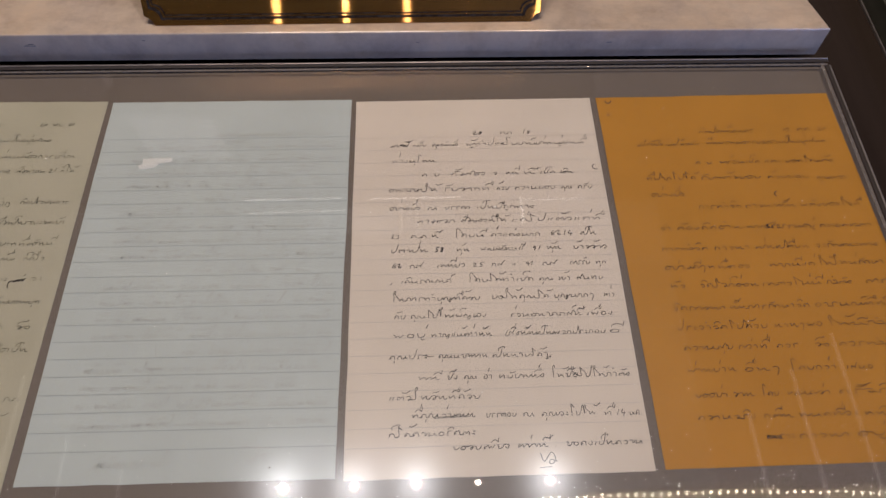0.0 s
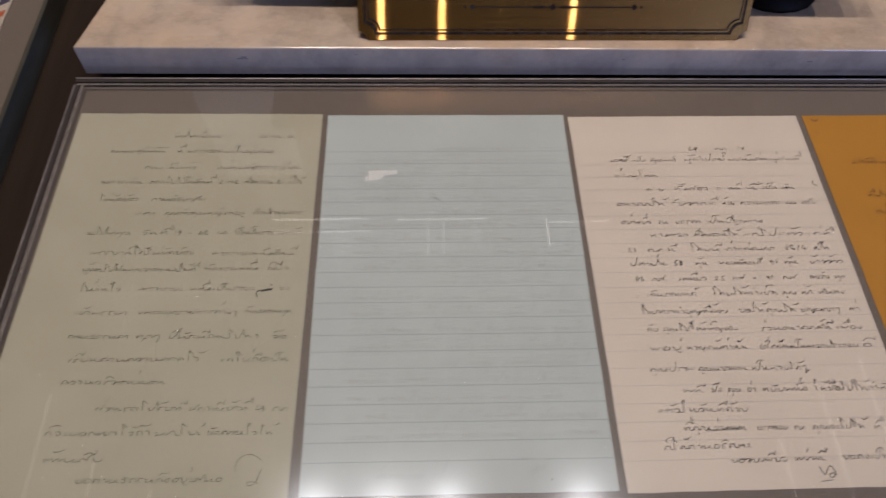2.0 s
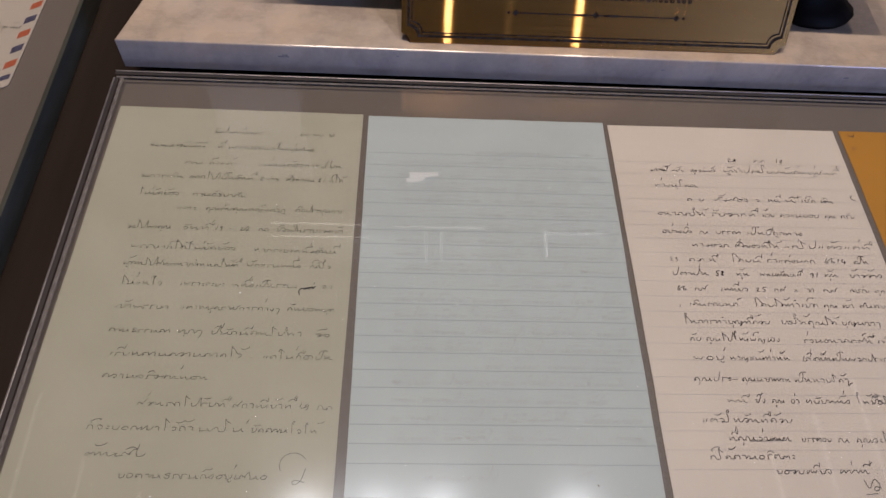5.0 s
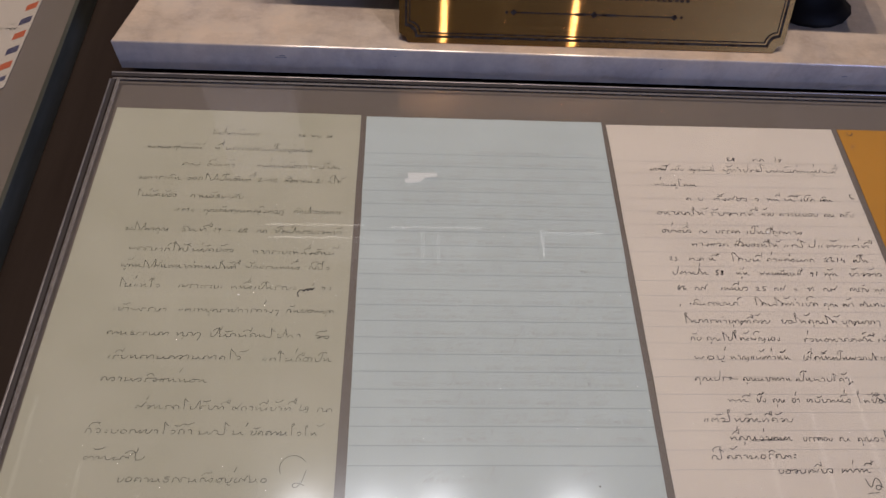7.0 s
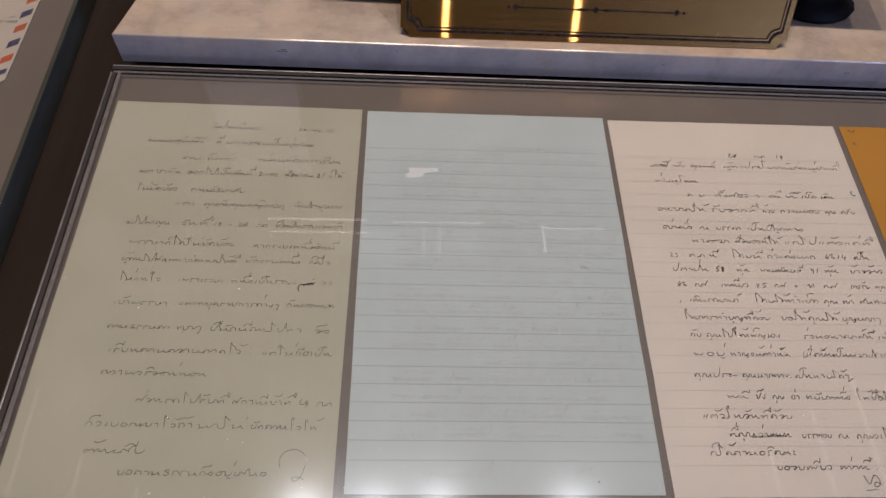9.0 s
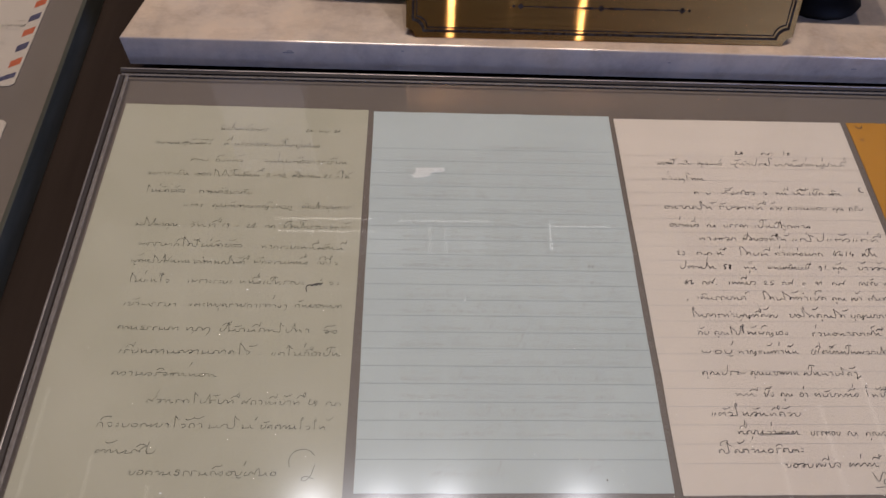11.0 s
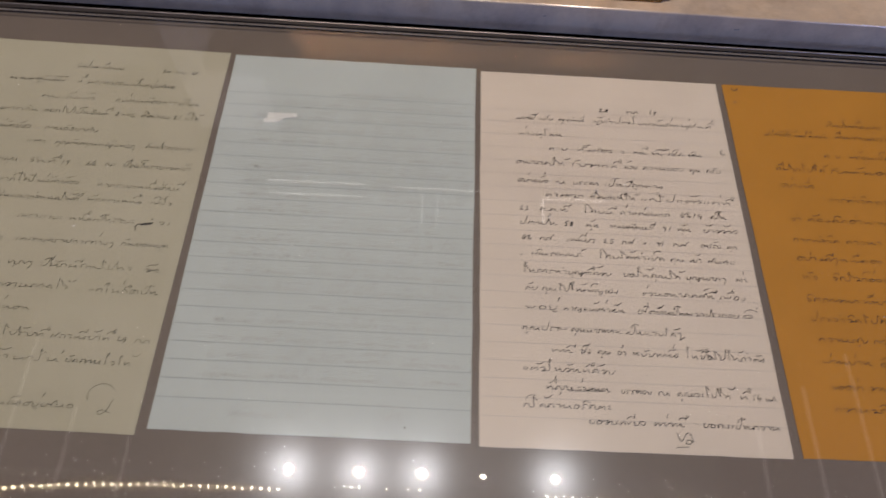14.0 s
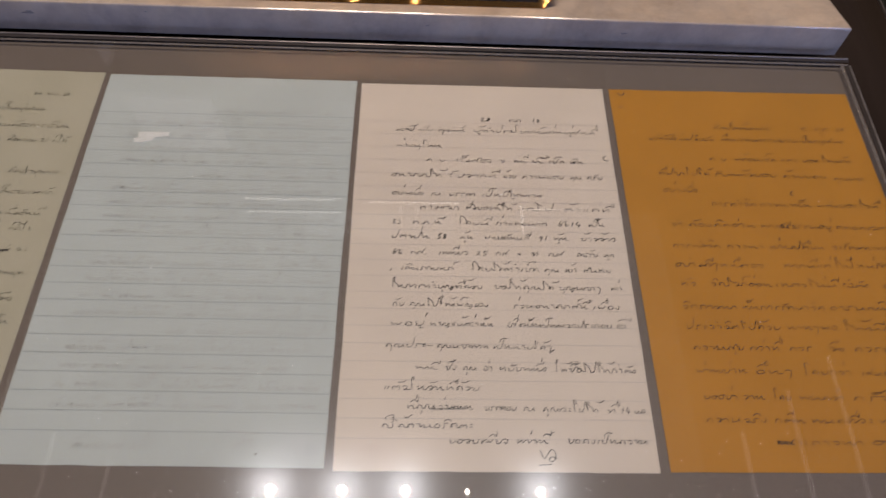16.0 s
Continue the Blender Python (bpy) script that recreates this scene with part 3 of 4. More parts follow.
# lint and dust specks on the cover glass
rng = random.Random(31)
for k in range(26):
    sx_, sy_ = rng.uniform(GX0 + 0.03, GX1 - 0.03), GY0 + 0.02 + 0.40 * rng.random() ** 1.8
    r_ = rng.uniform(0.00025, 0.00055)
    bm = bmesh.new()
    bmesh.ops.create_icosphere(bm, subdivisions=1, radius=r_, matrix=Matrix.Translation((sx_, sy_, GLASS_TOP + r_ * 0.5)) @ Matrix.Diagonal((rng.uniform(1, 2.4), 1, 0.5, 1)))
    part("dust_speck", bm, tape_white, case, "tiny white speck of lint")

RW = 0.009
rail(GX0, GX0 + RW, GY0 + RW, GY1 - RW, "w")
rail(GX1 - RW, GX1, GY0 + RW, GY1 - RW, "e")
rail(GX0, GX1, GY1 - RW, GY1, "n")
rail(GX0, GX1, GY0, GY0 + RW, "s")


# ---- the four letters ----
def sheet(place, width, height, mat, label):
    """A sheet of paper whose top left corner is its origin, its rim slightly uneven."""
    rng = random.Random(int(width * 1e5) + len(label))
    rim = []
    for (ax, ay), (bx, by) in (((0, 0), (0, -height)), ((0, -height), (width, -height)), ((width, -height), (width, 0)), ((width, 0), (0, 0))):
        for k in range(12):
            u = k / 12
            j = 0 if k == 0 else rng.uniform(-0.00025, 0.00025)
            rim.append((ax + (bx - ax) * u + j * (ay != by), ay + (by - ay) * u + j * (ax != bx)))
    ob = link_mesh("letter_sheet", prism(rim, -0.0003, 0.0), mat)
    ob.matrix_world = place
    return tagged(ob, label, "letter", "four letters in the case")


INK = 0.00015


def write(ob, rows, mat, seed, tall, width, label):
    rng = random.Random(seed)
    for y, x0, x1 in rows:
        wob = rng.uniform(-0.0006, 0.0006)
        part("ink_line", pen_line(rng, x0 / 1000, x1 / 1000, y / 1000 + wob, tall, width, INK), mat, ob, label)


def rules(ob, mat, width, count, first, step, x0, x1):
    rng = random.Random(count)
    for i in range(count):
        bm = bmesh.new()
        y = first - step * i
        ribbon(bm, [(x0, y), ((x0 + x1) / 2, y + rng.uniform(-0.0002, 0.0002)), (x1, y)], width, INK * 0.5)
        part("ruled_line", bm, mat, ob)


def loop_mark(ob, cx, cy, r, mat, w=0.0006, turns=1.0, squash=1.0, name="ink_mark", start=0.5):
    bm = bmesh.new()
    n = max(6, int(14 * turns))
    ribbon(bm, [(cx + r * math.cos(start + 6.283 * turns * i / n), cy + r * squash * math.sin(start + 6.283 * turns * i / n)) for i in range(n + 1)], w, INK)
    return part(name, bm, mat, ob)


green = sheet(pose(-0.4345, 0.0095, SHEET, 0, 0, -0.92), 0.2138, 0.338, paper_green, "olive green letter sheet covered in dark handwriting")
write_words(green, """
-28 -28 | 86-129 วัดป่าเหนือนคร | 160-191 20 พย 21
-45 -44.5 | 35-84 ~ | 92-175 ที่ มรรคธรรมเป็นอยู่เสมอ
-63 -62.5 | 67-84 คย | 88-112 ถึงแล้ว | 129-200 แม่นมต้องการเรียน
-78 -78 | 34-70 จะการเดิน | 74-128 ออกไปเป็นวันที่ | 132-150 2-12 | 154-178 สิงหาคม | 180-187 21 | 190-202 ก็ได้
-96 -95.5 | 37-70 ไม่ขัดข้อง | 80-124 ตามอัธยาศัย
-110 -109 | 70-87 และ | 93-158 คุณกับคุณหญิงลำภู | 165-205 ติดประชุมการ
-129 -128.5 | 35-70 จะไปหาคุณ | 78-101 วันที่ | 104-132 19 - 22 | 138-147 กค | 152-206 ซึ่งเป็นระยะจะเข้า
-147 -148.5 | 42-124 พรรษาก็ได้ไม่ขัดข้อง | 137-202 หากระยะหนึ่งอันมี
-163 -161.5 | 40-128 ผู้คนไปสนทนากำหนดให้ที่ | 133-176 พักแรมหนึ่ง | 182-199 ก็ดีใจ
-180 -179.5 | 42-74 ไม่แน่ใจ | 86-120 เพราะระยะ | 125-175 หนึ่งเป็นระยะ | 192-202 จะ
-200 -199 | 43-83 เข้าพรรษา | 90-165 และหยุดราชการต่างๆ | 169-205 กันขอหยุด
-219 -220 | 43-88 ตามธรรมดา | 92-112 ทุกๆ | 116-183 ปีมักมีคนไปหา | 191-204 จึง
-237.5 -238 | 48-150 เรียนตามความคาดไว้ . | 156-206 แต่ไม่ถือเป็น
-254.5 -254.5 | 47-121 ความจริงแน่นอน
-273.5 -275 | 75-137 ส่วนรถไปรับที่ | 140-182 สถานีเข้าที่ | 185-194 19 | 198-210 กค
-291 -292 | 46-118 ก็จะบอกเขาไว้ถ้า | 120-152 มาไม่ | 155-201 ขัดตามใจให้
-309 -309 | 49-90 ล้นเสีย
-323 -323 | 74-171 ขอตามธรรมถึงอยู่เสมอ
""", ink_grey, 3, 0.0030, 0.00043, "dark grey handwritten line")
bm = bmesh.new()
ribbon(bm, smooth([(0.1765, -0.1855), (0.1755, -0.1815), (0.1785, -0.1790), (0.1805, -0.1812), (0.1815, -0.1785), (0.1835, -0.1808), (0.1850, -0.1780), (0.1862, -0.1802), (0.1880, -0.1775)]), 0.0008, INK)
ribbon(bm, smooth([(0.1790, -0.1803), (0.1830, -0.1788), (0.1866, -0.1785)]), 0.0013, INK)
ribbon(bm, [(0.1860, -0.1760), (0.1875, -0.1740)], 0.0005, INK)
part("ink_blot", bm, ink_black, green, "small black crossed-out blot")
loop_mark(green, 0.186, -0.313, 0.009, ink_grey, 0.0004, 0.5, 0.9, "signature_loop")
bm = bmesh.new()
ribbon(bm, smooth(smooth([(0.1945, -0.3150), (0.1925, -0.3230), (0.1880, -0.3265), (0.1860, -0.3240), (0.1890, -0.3225), (0.1945, -0.3245)])), 0.0004, INK)
part("signature_squiggle", bm, ink_grey, green)

blue = sheet(pose(-0.216, 0.0045, SHEET, 0, 0, -0.5), 0.212, 0.332, paper_blue, "pale blue ruled sheet with writing showing faintly through")
rules(blue, rule_blue, 0.0005, 21, -0.042, 0.0134, 0.0005, 0.2115)
write(blue, [(-40 - 13.4 * i, 28 if i % 5 else 95, 203 - 23 * (i % 7 == 3)) for i in range(20)] + [(-322, 50, 110)], ink_faint, 8, 0.0036, 0.00055, "faint writing from the other side")
for sx, sy in ((0.070, -0.0555), (0.150, -0.0385), (0.0545, -0.092), (0.168, -0.3235)):
    loop_mark(blue, sx, sy, 0.0004, ink_grey, 0.0005, 1.0, 1.0, "ink_speck")
bm = bmesh.new()
ribbon(bm, [(0.148, -0.3090), (0.168, -0.3105)], 0.0006, INK)
ribbon(bm, smooth(smooth([(0.160, -0.3105), (0.158, -0.3180), (0.154, -0.3205), (0.152, -0.3180), (0.160, -0.3160), (0.166, -0.3130), (0.162, -0.3170), (0.167, -0.3205)])), 0.0007, INK)
part("signature_squiggle", bm, ink_faint, blue, "faint squiggle from the other side")
scrap = link_mesh("tape_scrap", prism([(0.036, -0.0735), (0.0345, -0.0700), (0.038, -0.0685), (0.0375, -0.0630), (0.062, -0.0625), (0.0625, -0.0665), (0.052, -0.0680), (0.049, -0.0720), (0.040, -0.0740)], 0.0, 0.0002), tape_white)
scrap.matrix_world = pose(-0.216, 0.0045, SHEET + INK, 0, 0, -0.5)
tagged(scrap, "small torn scrap of shiny white tape on the blue sheet", "tape scrap")

white = sheet(pose(0.0, 0.0, SHEET, 0, 0, -0.2), 0.2105, 0.331, paper_white, "cream white ruled letter sheet covered in black handwriting")
rules(white, rule_white, 0.00042, 21, -0.042, 0.0134, 0.0005, 0.210)
write_words(white, """
-40 -40 | 102-112 28 | 126-138 ตค | 146-154 18
-52 -52 | 31-88 ~ | 96-200 ผู้ทำประโยชน์แก่หมู่ชนที่
-69 -69 | 32-70 ห่างมุโนน
-84 -83 | 57-73 ด ย | 81-112 ทั้งสอง | 117-122 จ | 128-139 หนี | 143-154 นี้ | 157-171 เช็ค | 174-186 เงิน
-99 -99 | 29-71 อนาคตให้ | 75-115 รับจากที่ | 119-130 ด้วย | 134-169 ความขอบ | 173-183 คุณ | 187-200 ครับ
-117 -117.5 | 30-56 อย่างยิ่ง | 61-70 ณ | 75-97 บรรดา | 101-150 เป็นปีถูกทาง
-130 -130 | 52-84 ทางแจก | 88-126 สิ่งของนี้ให้ | 129-204 แก่ไปแล้วแต่ที่
-144 -144 | 31-39 23 | 47-70 ต.ค.นี้ | 82-107 โดยมี | 111-152 ค่าแต่งมาก | 159-178 6614 | 183-197 เป็น
-157 -157 | 31-61 ปลาป่น | 83-94 หุ้น | 102-137 พนมนันบ.สี | 143-151 91 | 155-167 หุ้น | 176-204 ข้าวจ้าว
-171 -171 | 32-41 66 | 46-59 กส. | 67-90 เหนียว | 95-105 25 | 110-120 กส | 126-130 = | 136-144 91 | 150-162 กส | 172-188 การรับ | 192-201 ทุก
-184.5 -184.5 | 31-34 , | 39-79 เดิมรถยนต์ | 91-143 โดยได้ทำเช็ค | 146-158 คุณ | 161-171 เข้า | 175-197 สมทบ
-199.5 -199.5 | 32-100 ในการทำบุญที่ด้วย | 108-153 ขอให้คุณได้ | 156-188 บุญมากๆ | 194-203 เท่า
-214 -215 | 34-43 กับ | 46-104 คุณไปให้เพ็ญเอง | 121-176 ร่วมอนาคตส์นี้ | 179-200 เพื่อง
-229.5 -229.5 | 33-58 พอยู่ | 61-107 หาญแม้เท่านั้น | 116-192 (สิ่งนั้นเป็นพวกประกอบ | 194-204 อี
-246 -247 | 30-64 คุณประ- | 66-103 คุณมากทาน | 105-150 เป็นนายได้ๆ,
-262 -263.5 | 51-67 หนี | 72-80 ซึ้ง | 84-94 คุณ | 98-105 อ่า | 109-143 ฉบับหนึ่ง | 147-205 ให้ซื้อไปให้กำลัง
-277 -277 | 30-96 แล้วในวันที่ด้วย | 117-119 .
-289.5 -292 | 46-66 ที่คุณ | 67-91 ว่าแนน | 98-120 บรรลอบ | 124-133 ณ | 137-176 คุณจะไปให้ | 181-188 ที่ | 190-197 14 | 199-208 บ.ค.
-303 -303 | 30-91 ก็ได้ตามอริตละ
-313.5 -312 | 74-114 ขอจบเพียง | 118-140 เท่านี้ | 144-146 . | 152-206 ขอคงเป็นความ
""", ink_black, 5, 0.0030, 0.00053, "black handwritten line")
write_words(white, """
-157 -157 | 66-74 58
""", ink_black, 6, 0.0031, 0.0009, "heavy black figures written over")
for k in range(2):
    bm = bmesh.new()
    ribbon(bm, [(0.062 + 0.001 * k, -0.2905 + 0.0008 * k), (0.086 - 0.001 * k, -0.2898 + 0.0008 * k)], 0.00035, INK)
    part("crossing_out", bm, ink_black, white)
bm = bmesh.new()
ribbon(bm, smooth(smooth([(0.1335, -0.3165), (0.1355, -0.3235), (0.1385, -0.3190), (0.1410, -0.3155), (0.1440, -0.3190), (0.1425, -0.3238), (0.1385, -0.3242), (0.1400, -0.3205), (0.1445, -0.3225)])), 0.0006, INK)
ribbon(bm, [(0.1320, -0.3265), (0.1405, -0.3258)], 0.0005, INK)
part("signature_squiggle", bm, ink_grey, white)
loop_mark(white, 0.2050, -0.0770, 0.0025, ink_black, 0.0008, 0.55, 1.0, "pin_mark", 1.8)

orange = sheet(pose(0.216, -0.001, SHEET, 0, 0, 0.05), 0.2125, 0.330, paper_orange, "bright orange letter sheet covered in brown handwriting")
write_words(orange, """
-43.5 -43 | 85-135 ศิลป์เหนือนคร | 160-168 13 | 173-186 ตุค | 191-200 21
-56 -56 | 28-84 ~ | 89-195 ที่นพรหมจรรยธรรมเป็นอยู่เสมอ
-76.5 -77 | 75-90 ด ย | 96-132 พร้อมเช็ค | 135-150 และ | 153-196 ยอดใดแล้ง
-92 -94 | 30-73 ที่ฝากไปได้ | 76-129 รับแล้วขอบ | 133-170 ด้วยขอบ
-95 -95 | 175-201 คุณมาก
-109 -109 | 31-60 อย่างยิ่ง
-122 -122 | 68-105 การทำจิต | 107-150 ภาวนานั้น | 153-205 พลังของใจที่
-141.5 -143 | 32-42 จำ | 46-100 ต้องคิดอ่าน | 103-160 หากมีธรรมอยู่ | 163-207 ตลอดเวลา
-161 -161 | 30-68 การทำจิต | 72-102 ภาวนา | 105-150 เช่นเปลี่ยน | 154-206 จะรักแนะทาง
-178 -177 | 29-98 อย่างดีๆหนึ่งเอง | 112-150 หากมีแต่ | 152-205 ให้ใหม่รักษา
-194 -194 | 30-43 หัว | 53-100 จิตใจก็อ่อน | 102-150 เหลวไม่มี | 153-174 กำลัง | 184-206 ภาระ
-213 -213 | 28-70 จิตภาวนา | 72-135 นั้นการรักษาจิต | 138-206 อารมณ์ที่เป็น
-229 -229 | 28-98 ประจำจิตไปด้วย | 102-140 นานๆพอ | 143-206 ให้มีกำลัง
-245 -245.5 | 30-68 ความสุข | 71-94 กว่าที่ | 99-117 ควร | 128-141 จึง | 146-206 ควรทำตาม
-262 -264 | 29-66 ผ่านบ่าน | 71-100 อื่นๆ | 105-140 โดยกว่า | 146-167 เสมอ
-281 -282 | 31-55 ขออย่า | 58-74 วาน | 79-92 โดย | 97-130 หมดว่า | 134-206 ครั้งถือให้
-297 -298 | 29-72 ความจริง | 76-98 กลิ่น | 101-145 หมดที่จะ | 148-206 หนีไปในใจ
-312 -312 | 74-95 เพราะ | 97-134 ภาวนา | 138-160 อยู่ | 163-195 เสมอ
""", ink_brown, 9, 0.0031, 0.00052, "dark brown handwritten line")
write_words(orange, """
-312 -312 | 74-86 นนน
-142 -142 | 118-128 ธร
""", ink_brown, 10, 0.0030, 0.0008, "heavier brown pen marks")
loop_mark(orange, 0.0105, -0.0040, 0.0027, ink_black, 0.0009, 0.55, 1.0, "pin_mark", 3.0)
loop_mark(orange, 0.1370, -0.1090, 0.0022, ink_black, 0.0008, 0.5, 1.0, "pin_mark", 1.2)
loop_mark(orange, 0.0085, -0.0200, 0.0013, stain_brown, 0.0016, 1.0, 0.5, "rust_stain")

# ---- marble slab, plaque and plinth behind the case ----
SLAB = 0.879
slab = link_mesh("marble_slab", prism([(0, 0), (0.8775, 0), (0.795, 0.30), (0.07, 0.30)], 0.0, SLAB - 0.847, 0.0014), marble)
slab.matrix_world = pose(-0.4425, 0.0618, 0.847, 0, 0, -0.72)
tagged(slab, "polished cream marble slab with cool grey front edge", "marble slab")
rng = random.Random(4)
for px_, pz_, pw in ((-0.300, 0.8655, 0.010), (-0.296, 0.8675, 0.005), (-0.192, 0.871, 0.002), (0.055, 0.866, 0.003), (0.231, 0.864, 0.003), (0.234, 0.8645, 0.002)):
    bm = box(px_ + 0.4425, px_ + 0.4425 + pw, -0.0004, 0.0006, pz_ - 0.847, pz_ - 0.847 + 0.0008)
    part("pit", bm, pit_dark, slab, "small dark pit in the marble")
part("support", box(0.05, 0.82, 0.015, 0.28, TABLE - 0.847, 0), dark_wood, slab, "dark recessed support under the slab")

# brass plaque, leaning back on the slab
PW, PH, LEAN = 0.357, 0.16, -28.0
plaque = thing("brass_plaque", pose(-0.0095, 0.0670, SLAB + 0.0005, 90 + LEAN, 0, -0.38), "brushed brass plaque with engraved double border and black lettering", "plaque")


def notched(w, h, inset, notch, steps=6):
    """Outline of the plaque with corners scooped inwards."""
    pts = []
    x0, x1, y0, y1 = -w / 2 + inset, w / 2 - inset, inset, h - inset
    for cx, cy, a0 in ((x0, y0, 90), (x1, y0, 180), (x1, y1, 270), (x0, y1, 0)):
        arc = [(cx + notch * math.cos(radians(a0 - 90 * k / steps)), cy + notch * math.sin(radians(a0 - 90 * k / steps))) for k in range(steps + 1)]
        pts += arc
    return pts


bm = prism(notched(PW, PH, 0, 0.0085), -0.004, 0.0, 0.0006)
uv = bm.loops.layers.uv.new("UVMap")
for f in bm.faces:
    for lp in f.loops:
        lp[uv].uv = (lp.vert.co.x / PW + 0.5, lp.vert.co.y / PH)
part("plate", bm, brass, plaque, "brushed brass plate")


def outline_band(inset, width, notch):
    a, b = notched(PW, PH, inset, notch), notched(PW, PH, inset + width, notch)
    bm = bmesh.new()
    va, vb = [bm.verts.new((x, y, 0.0002)) for x, y in a], [bm.verts.new((x, y, 0.0002)) for x, y in b]
    for i in range(len(a)):
        bm.faces.new((va[i], va[(i + 1) % len(a)], vb[(i + 1) % len(a)], vb[i]))
    return bm


part("border_line", outline_band(0.0052, 0.0021, 0.0095), engraved, plaque, "black engraved border line")
part("border_line", outline_band(0.0088, 0.0011, 0.0095), engraved, plaque, "black engraved border line")
OY, OX = 0.0295, -0.005
bm = bmesh.new()
ribbon(bm, [(OX - 0.072, OY), (OX + 0.075, OY)], 0.0010, 0.0002)
ribbon(bm, [(OX - 0.016, OY), (OX - 0.006, OY)], 0.0022, 0.0002)
ribbon(bm, [(OX + 0.009, OY), (OX + 0.022, OY)], 0.0020, 0.0002)
part("ornament_rule", bm, engraved, plaque, "thin black engraved rule")
for dx, ds in ((-0.0775, 0.0016), (-0.071, 0.0030), (0.0015, 0.0032), (0.0755, 0.0030), (0.082, 0.0016)):
    bm = bmesh.new()
    bm.faces.new([bm.verts.new((OX + dx + a, OY + b, 0.0002)) for a, b in ((-ds, 0), (0, -ds), (ds, 0), (0, ds))])
    part("ornament_diamond", bm, engraved, plaque)
rng = random.Random(12)
for ly, half in ((0.0428, 0.088), (0.0765, 0.115)):
    x = -half - 0.007
    while x < half - 0.007:
        w = rng.uniform(0.003, 0.005)
        bm = bmesh.new()
        ribbon(bm, [(x, ly), (x, ly + 0.013)], 0.0013, 0.0002)
        ribbon(bm, [(x + w * 0.55, ly), (x + w * 0.55, ly + 0.010)], 0.0011, 0.0002)
        if rng.random() < 0.6:
            ribbon(bm, [(x, ly + 0.0005), (x + w * 0.55, ly + 0.0005)], 0.0012, 0.0002)
        part("text_bar", bm, engraved, plaque)
        x += w + 0.0016
part("easel_back", box(-0.06, 0.06, 0.02, 0.12, -0.012, -0.0045, 0.001), brass_edge, plaque, "plain brass support behind")

# low black stand with curved lion legs; its top shades the marble below
stand = thing("altar_stand", pose(-0.029, 0.104, SLAB, 0, 0, -2.0), "low black lacquered stand with curved legs on the marble slab", "stand")
SW, SD, SH = 0.272, 0.25, 0.115
part("top_board", box(-SW - 0.004, SW + 0.02, 0.012, SD, SH, SH + 0.022, 0.004), plinth_wood, stand)
part("apron", box(-SW + 0.03, SW - 0.03, 0.030, 0.042, SH - 0.028, SH, 0.002), plinth_wood, stand)


def lion_leg(sx):
    """A leg of rounded cross-section: toe turned out, narrow ankle, bulging knee."""
    bm = bmesh.new()
    rows_ = []
    n = 16
    for z, r, out in ((0.0, 0.036, 0.010), (0.004, 0.037, 0.010), (0.012, 0.030, 0.005), (0.022, 0.023, 0.0), (0.034, 0.021, -0.002), (0.048, 0.024, 0.0),
                      (0.066, 0.029, 0.006), (0.086, 0.033, 0.008), (0.102, 0.030, 0.004), (SH, 0.025, 0.0)):
        rows_.append([bm.verts.new((sx * out + r * 1.15 * math.cos(2 * math.pi * k / n), -out * 0.6 + r * 0.85 * math.sin(2 * math.pi * k / n), z)) for k in range(n)])
    for a, b in zip(rows_, rows_[1:]):
        for k in range(n):
            bm.faces.new((a[k], a[(k + 1) % n], b[(k + 1) % n], b[k])).smooth = True
    bm.faces.new(rows_[0][::-1])
    bm.faces.new(rows_[-1])
    return bm


for sx, lx, ly in ((1, 0.232, 0.044), (-1, -0.205, 0.062), (1, 0.243, SD - 0.035), (-1, -0.205, SD - 0.035)):
    leg = part("leg", lion_leg(sx), plinth_wood, stand)
    leg.location = (lx, ly, 0)

# pale upright board on the counter behind the slab, seen mirrored in the cover glass
placard = thing("display_board", pose(-0.5025, 0.585, TABLE), "cream display board standing on a dark foot behind the cases", "display board")
bm = box(-0.0925, 0.0925, 0, 0.014, 0.002, 0.95, 0.002)
bmesh.ops.rotate(bm, verts=bm.verts, cent=(0, 0, 0.012), matrix=Matrix.Rotation(math.radians(-4), 3, "X"))
part("face_board", bm, board_cream, placard, "smooth cream face board")
part("foot", box(-0.095, 0.095, -0.012, 0.033, 0, 0.012, 0.002), dark_wood, placard, "dark wooden foot")

# ---- the neighbouring cases ----
def side_case(x_edge, way, label):
    """A case beside the first; x_edge is its near side, way the direction in which it extends."""
    c = thing("side_case", pose(x_edge, 0, TABLE), label, "display case", "neighbouring display cases")
    a, b = sorted((0.0, way * 0.80))
    e0, e1 = sorted((0.0, way * 0.004))
    part("board", box(a + 0.004, b - 0.004, -0.42, 0.56, 0, 0.0175, 0.001), board_grey, c, "grey fabric-covered board")
    part("side_glass", box(e0, e1, -0.424, 0.564, 0, 0.0268, 0.0006), edge_glass, c, "greenish ground glass edge")
    # pale strip imitates the bright highlight along the right case's glass edge
    f0, f1 = sorted((-way * 0.0012, way * 0.0002))
    if way > 0:
        part("edge_glint", box(f0, f1, -0.424, 0.564, 0, 0.003, 0.0004), rail_metal, c, "thin bright strip for the highlight on the glass edge")
    g = part("glass_cover", box(a + 0.0045, b - 0.0045, -0.42, 0.56, 0.0208, 0.0268, 0.0006, 1), clear_glass, c, "clear flat cover glass")
    g.visible_shadow = False
    return c


side_case(-0.495, -1, "glass-covered case with grey board and airmail envelopes")
side_case(0.516, 1, "glass-covered case with an empty grey board")

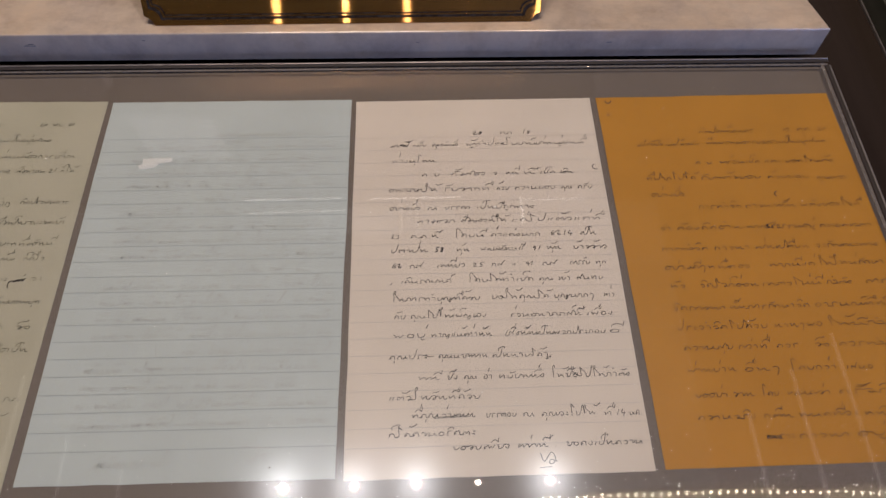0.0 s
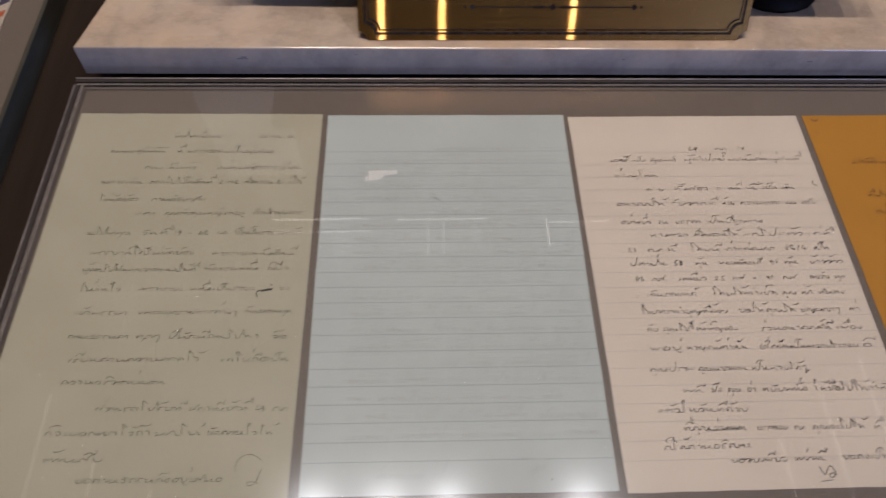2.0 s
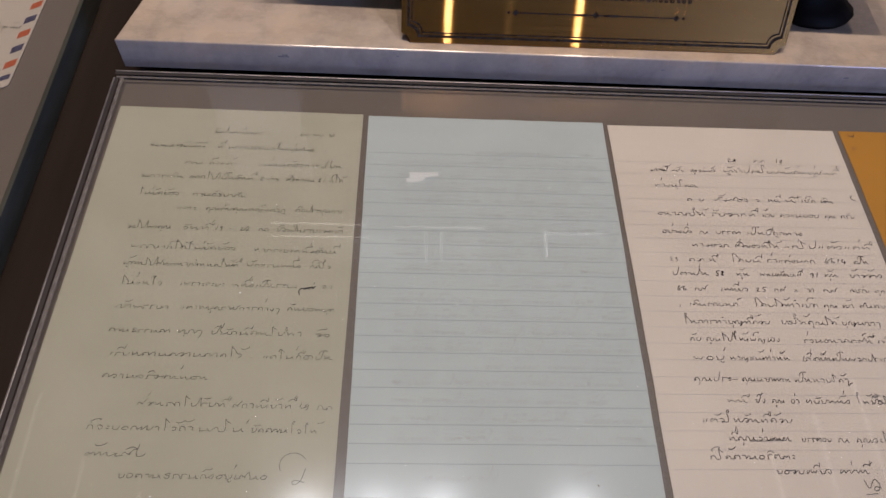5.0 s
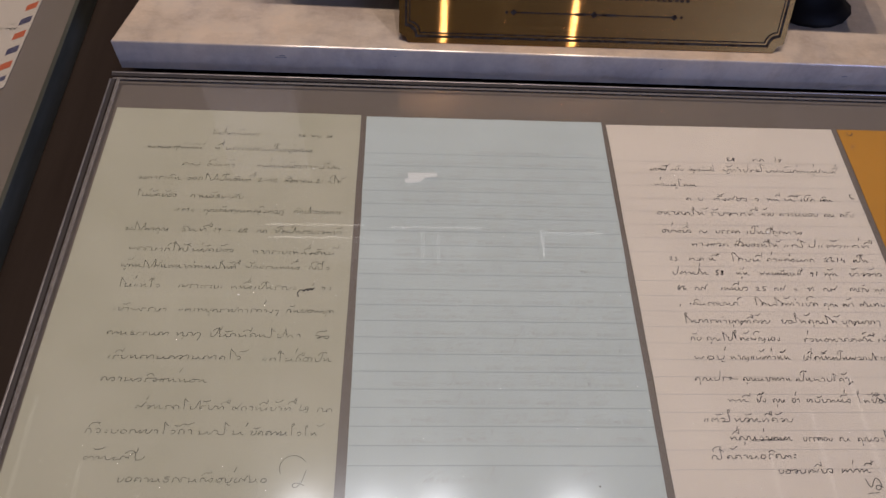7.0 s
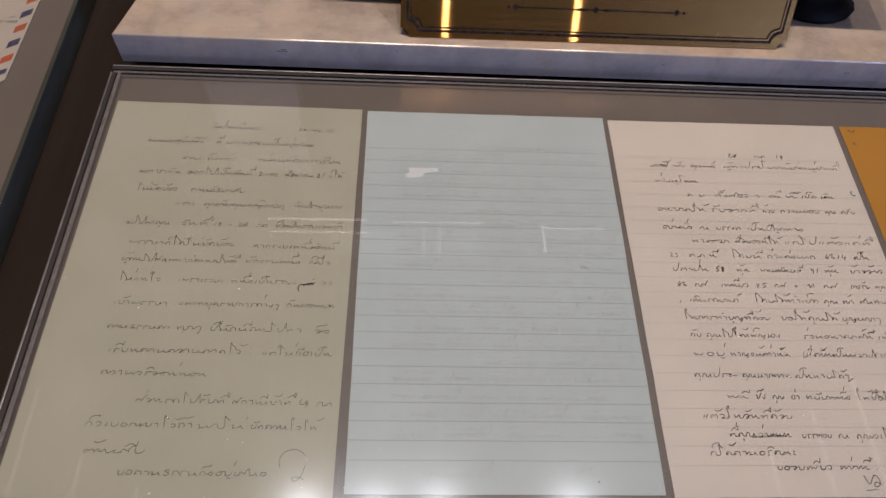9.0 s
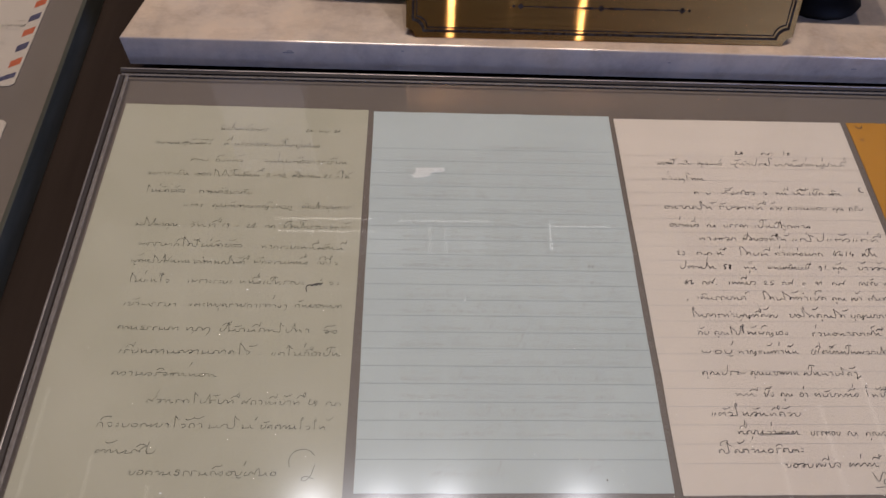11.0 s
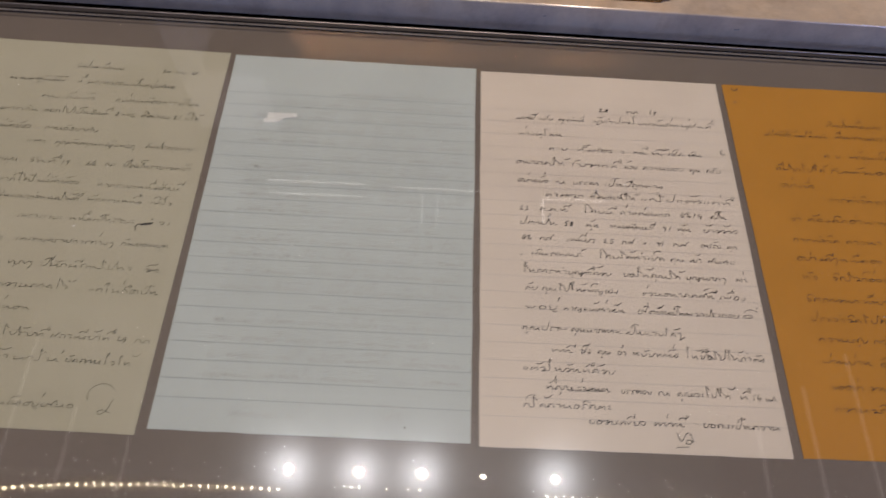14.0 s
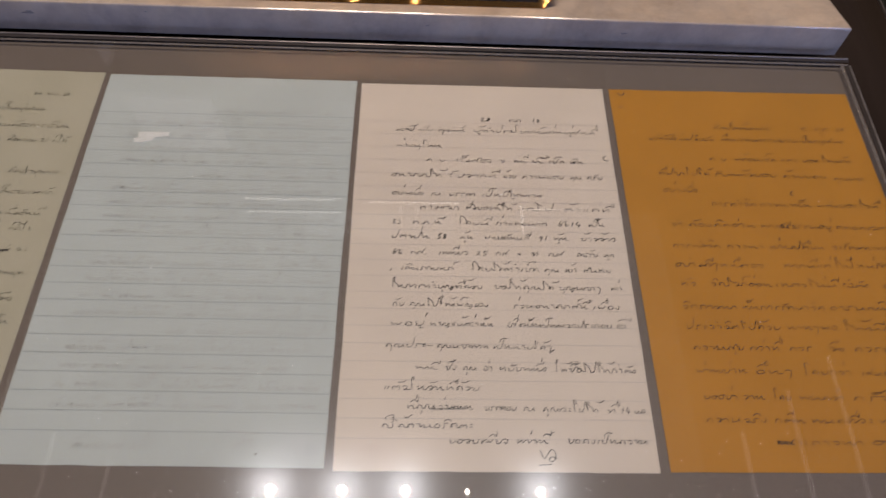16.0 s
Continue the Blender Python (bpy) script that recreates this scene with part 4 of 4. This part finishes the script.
# airmail envelope
EX, EY, EW, EH = -0.537, 0.0275, 0.23, 0.165
env_z = TABLE + 0.0180
env = link_mesh("airmail_envelope", prism([(-EW, 0), (-0.004, 0), (0, 0.0035), (0, EH), (-EW, EH)], 0, 0.0006), paper_envelope)
env.matrix_world = pose(EX, EY, env_z, 0, 0, -0.6)
tagged(env, "cream airmail envelope with red and navy striped border", "envelope")
for i in range(7):
    y = 0.0215 + 0.0203 * i
    bm = bmesh.new()
    zz = 0.0006 + INK
    bm.faces.new([bm.verts.new(c) for c in ((-0.0112, y, zz), (-0.0022, y + 0.0065, zz), (-0.0022, y + 0.0155, zz), (-0.0112, y + 0.0090, zz))])
    part("border_stripe", bm, stripe_navy if i % 2 else stripe_red, env, "navy stripe" if i % 2 else "red stripe")
bm = bmesh.new()
bm.faces.new([bm.verts.new(c) for c in ((-0.030, 0.0018, 0.0006 + INK), (-0.0195, 0.0018, 0.0006 + INK), (-0.0022, 0.0110, 0.0006 + INK), (-0.0022, 0.0175, 0.0006 + INK))])
part("border_stripe", bm, stripe_navy, env, "navy stripe")
for i in range(9):
    x = -0.0450 - 0.0215 * i
    bm = bmesh.new()
    bm.faces.new([bm.verts.new(c) for c in ((x - 0.010, 0.0018, zz), (x, 0.0018, zz), (x + 0.013, 0.0085, zz), (x + 0.003, 0.0085, zz))])
    part("border_stripe", bm, stripe_navy if i % 2 else stripe_red, env, "navy stripe" if i % 2 else "red stripe")
part("name_patch", box(-0.082, -0.0145, 0.124, 0.1445, 0.0006, 0.00068), tape_white, env, "pale printed patch")
letters("THAILAND", 0.0092, -0.072, 0.131, zz + 0.0001, print_blue, env, "printed_word", 0.2, "bold blue printed word", 0.0003, 1.0)
rng = random.Random(21)
for y, x0, x1 in ((0.076, -0.16, -0.015), (0.051, -0.14, -0.025)):
    part("ink_line", pen_line(rng, x0, x1, y, 0.0045, 0.0005, zz), ink_grey, env, "grey handwritten line")
    bm = bmesh.new()
    ribbon(bm, [(x0, y - 0.004), (x1, y - 0.0035)], 0.0004, zz)
    part("ruled_line", bm, rule_white, env)
note = link_mesh("folded_note", prism([(-0.12, -0.10), (-0.012, -0.10), (-0.012, -0.045), (-0.0055, -0.043), (-0.0035, -0.024), (0, -0.022), (0, -0.003), (-0.004, 0), (-0.12, 0)], 0, 0.0008), paper_envelope)
note.matrix_world = pose(-0.530, -0.0125, env_z, 0, 0, 0)
tagged(note, "cream paper note with clipped and torn corner", "note")
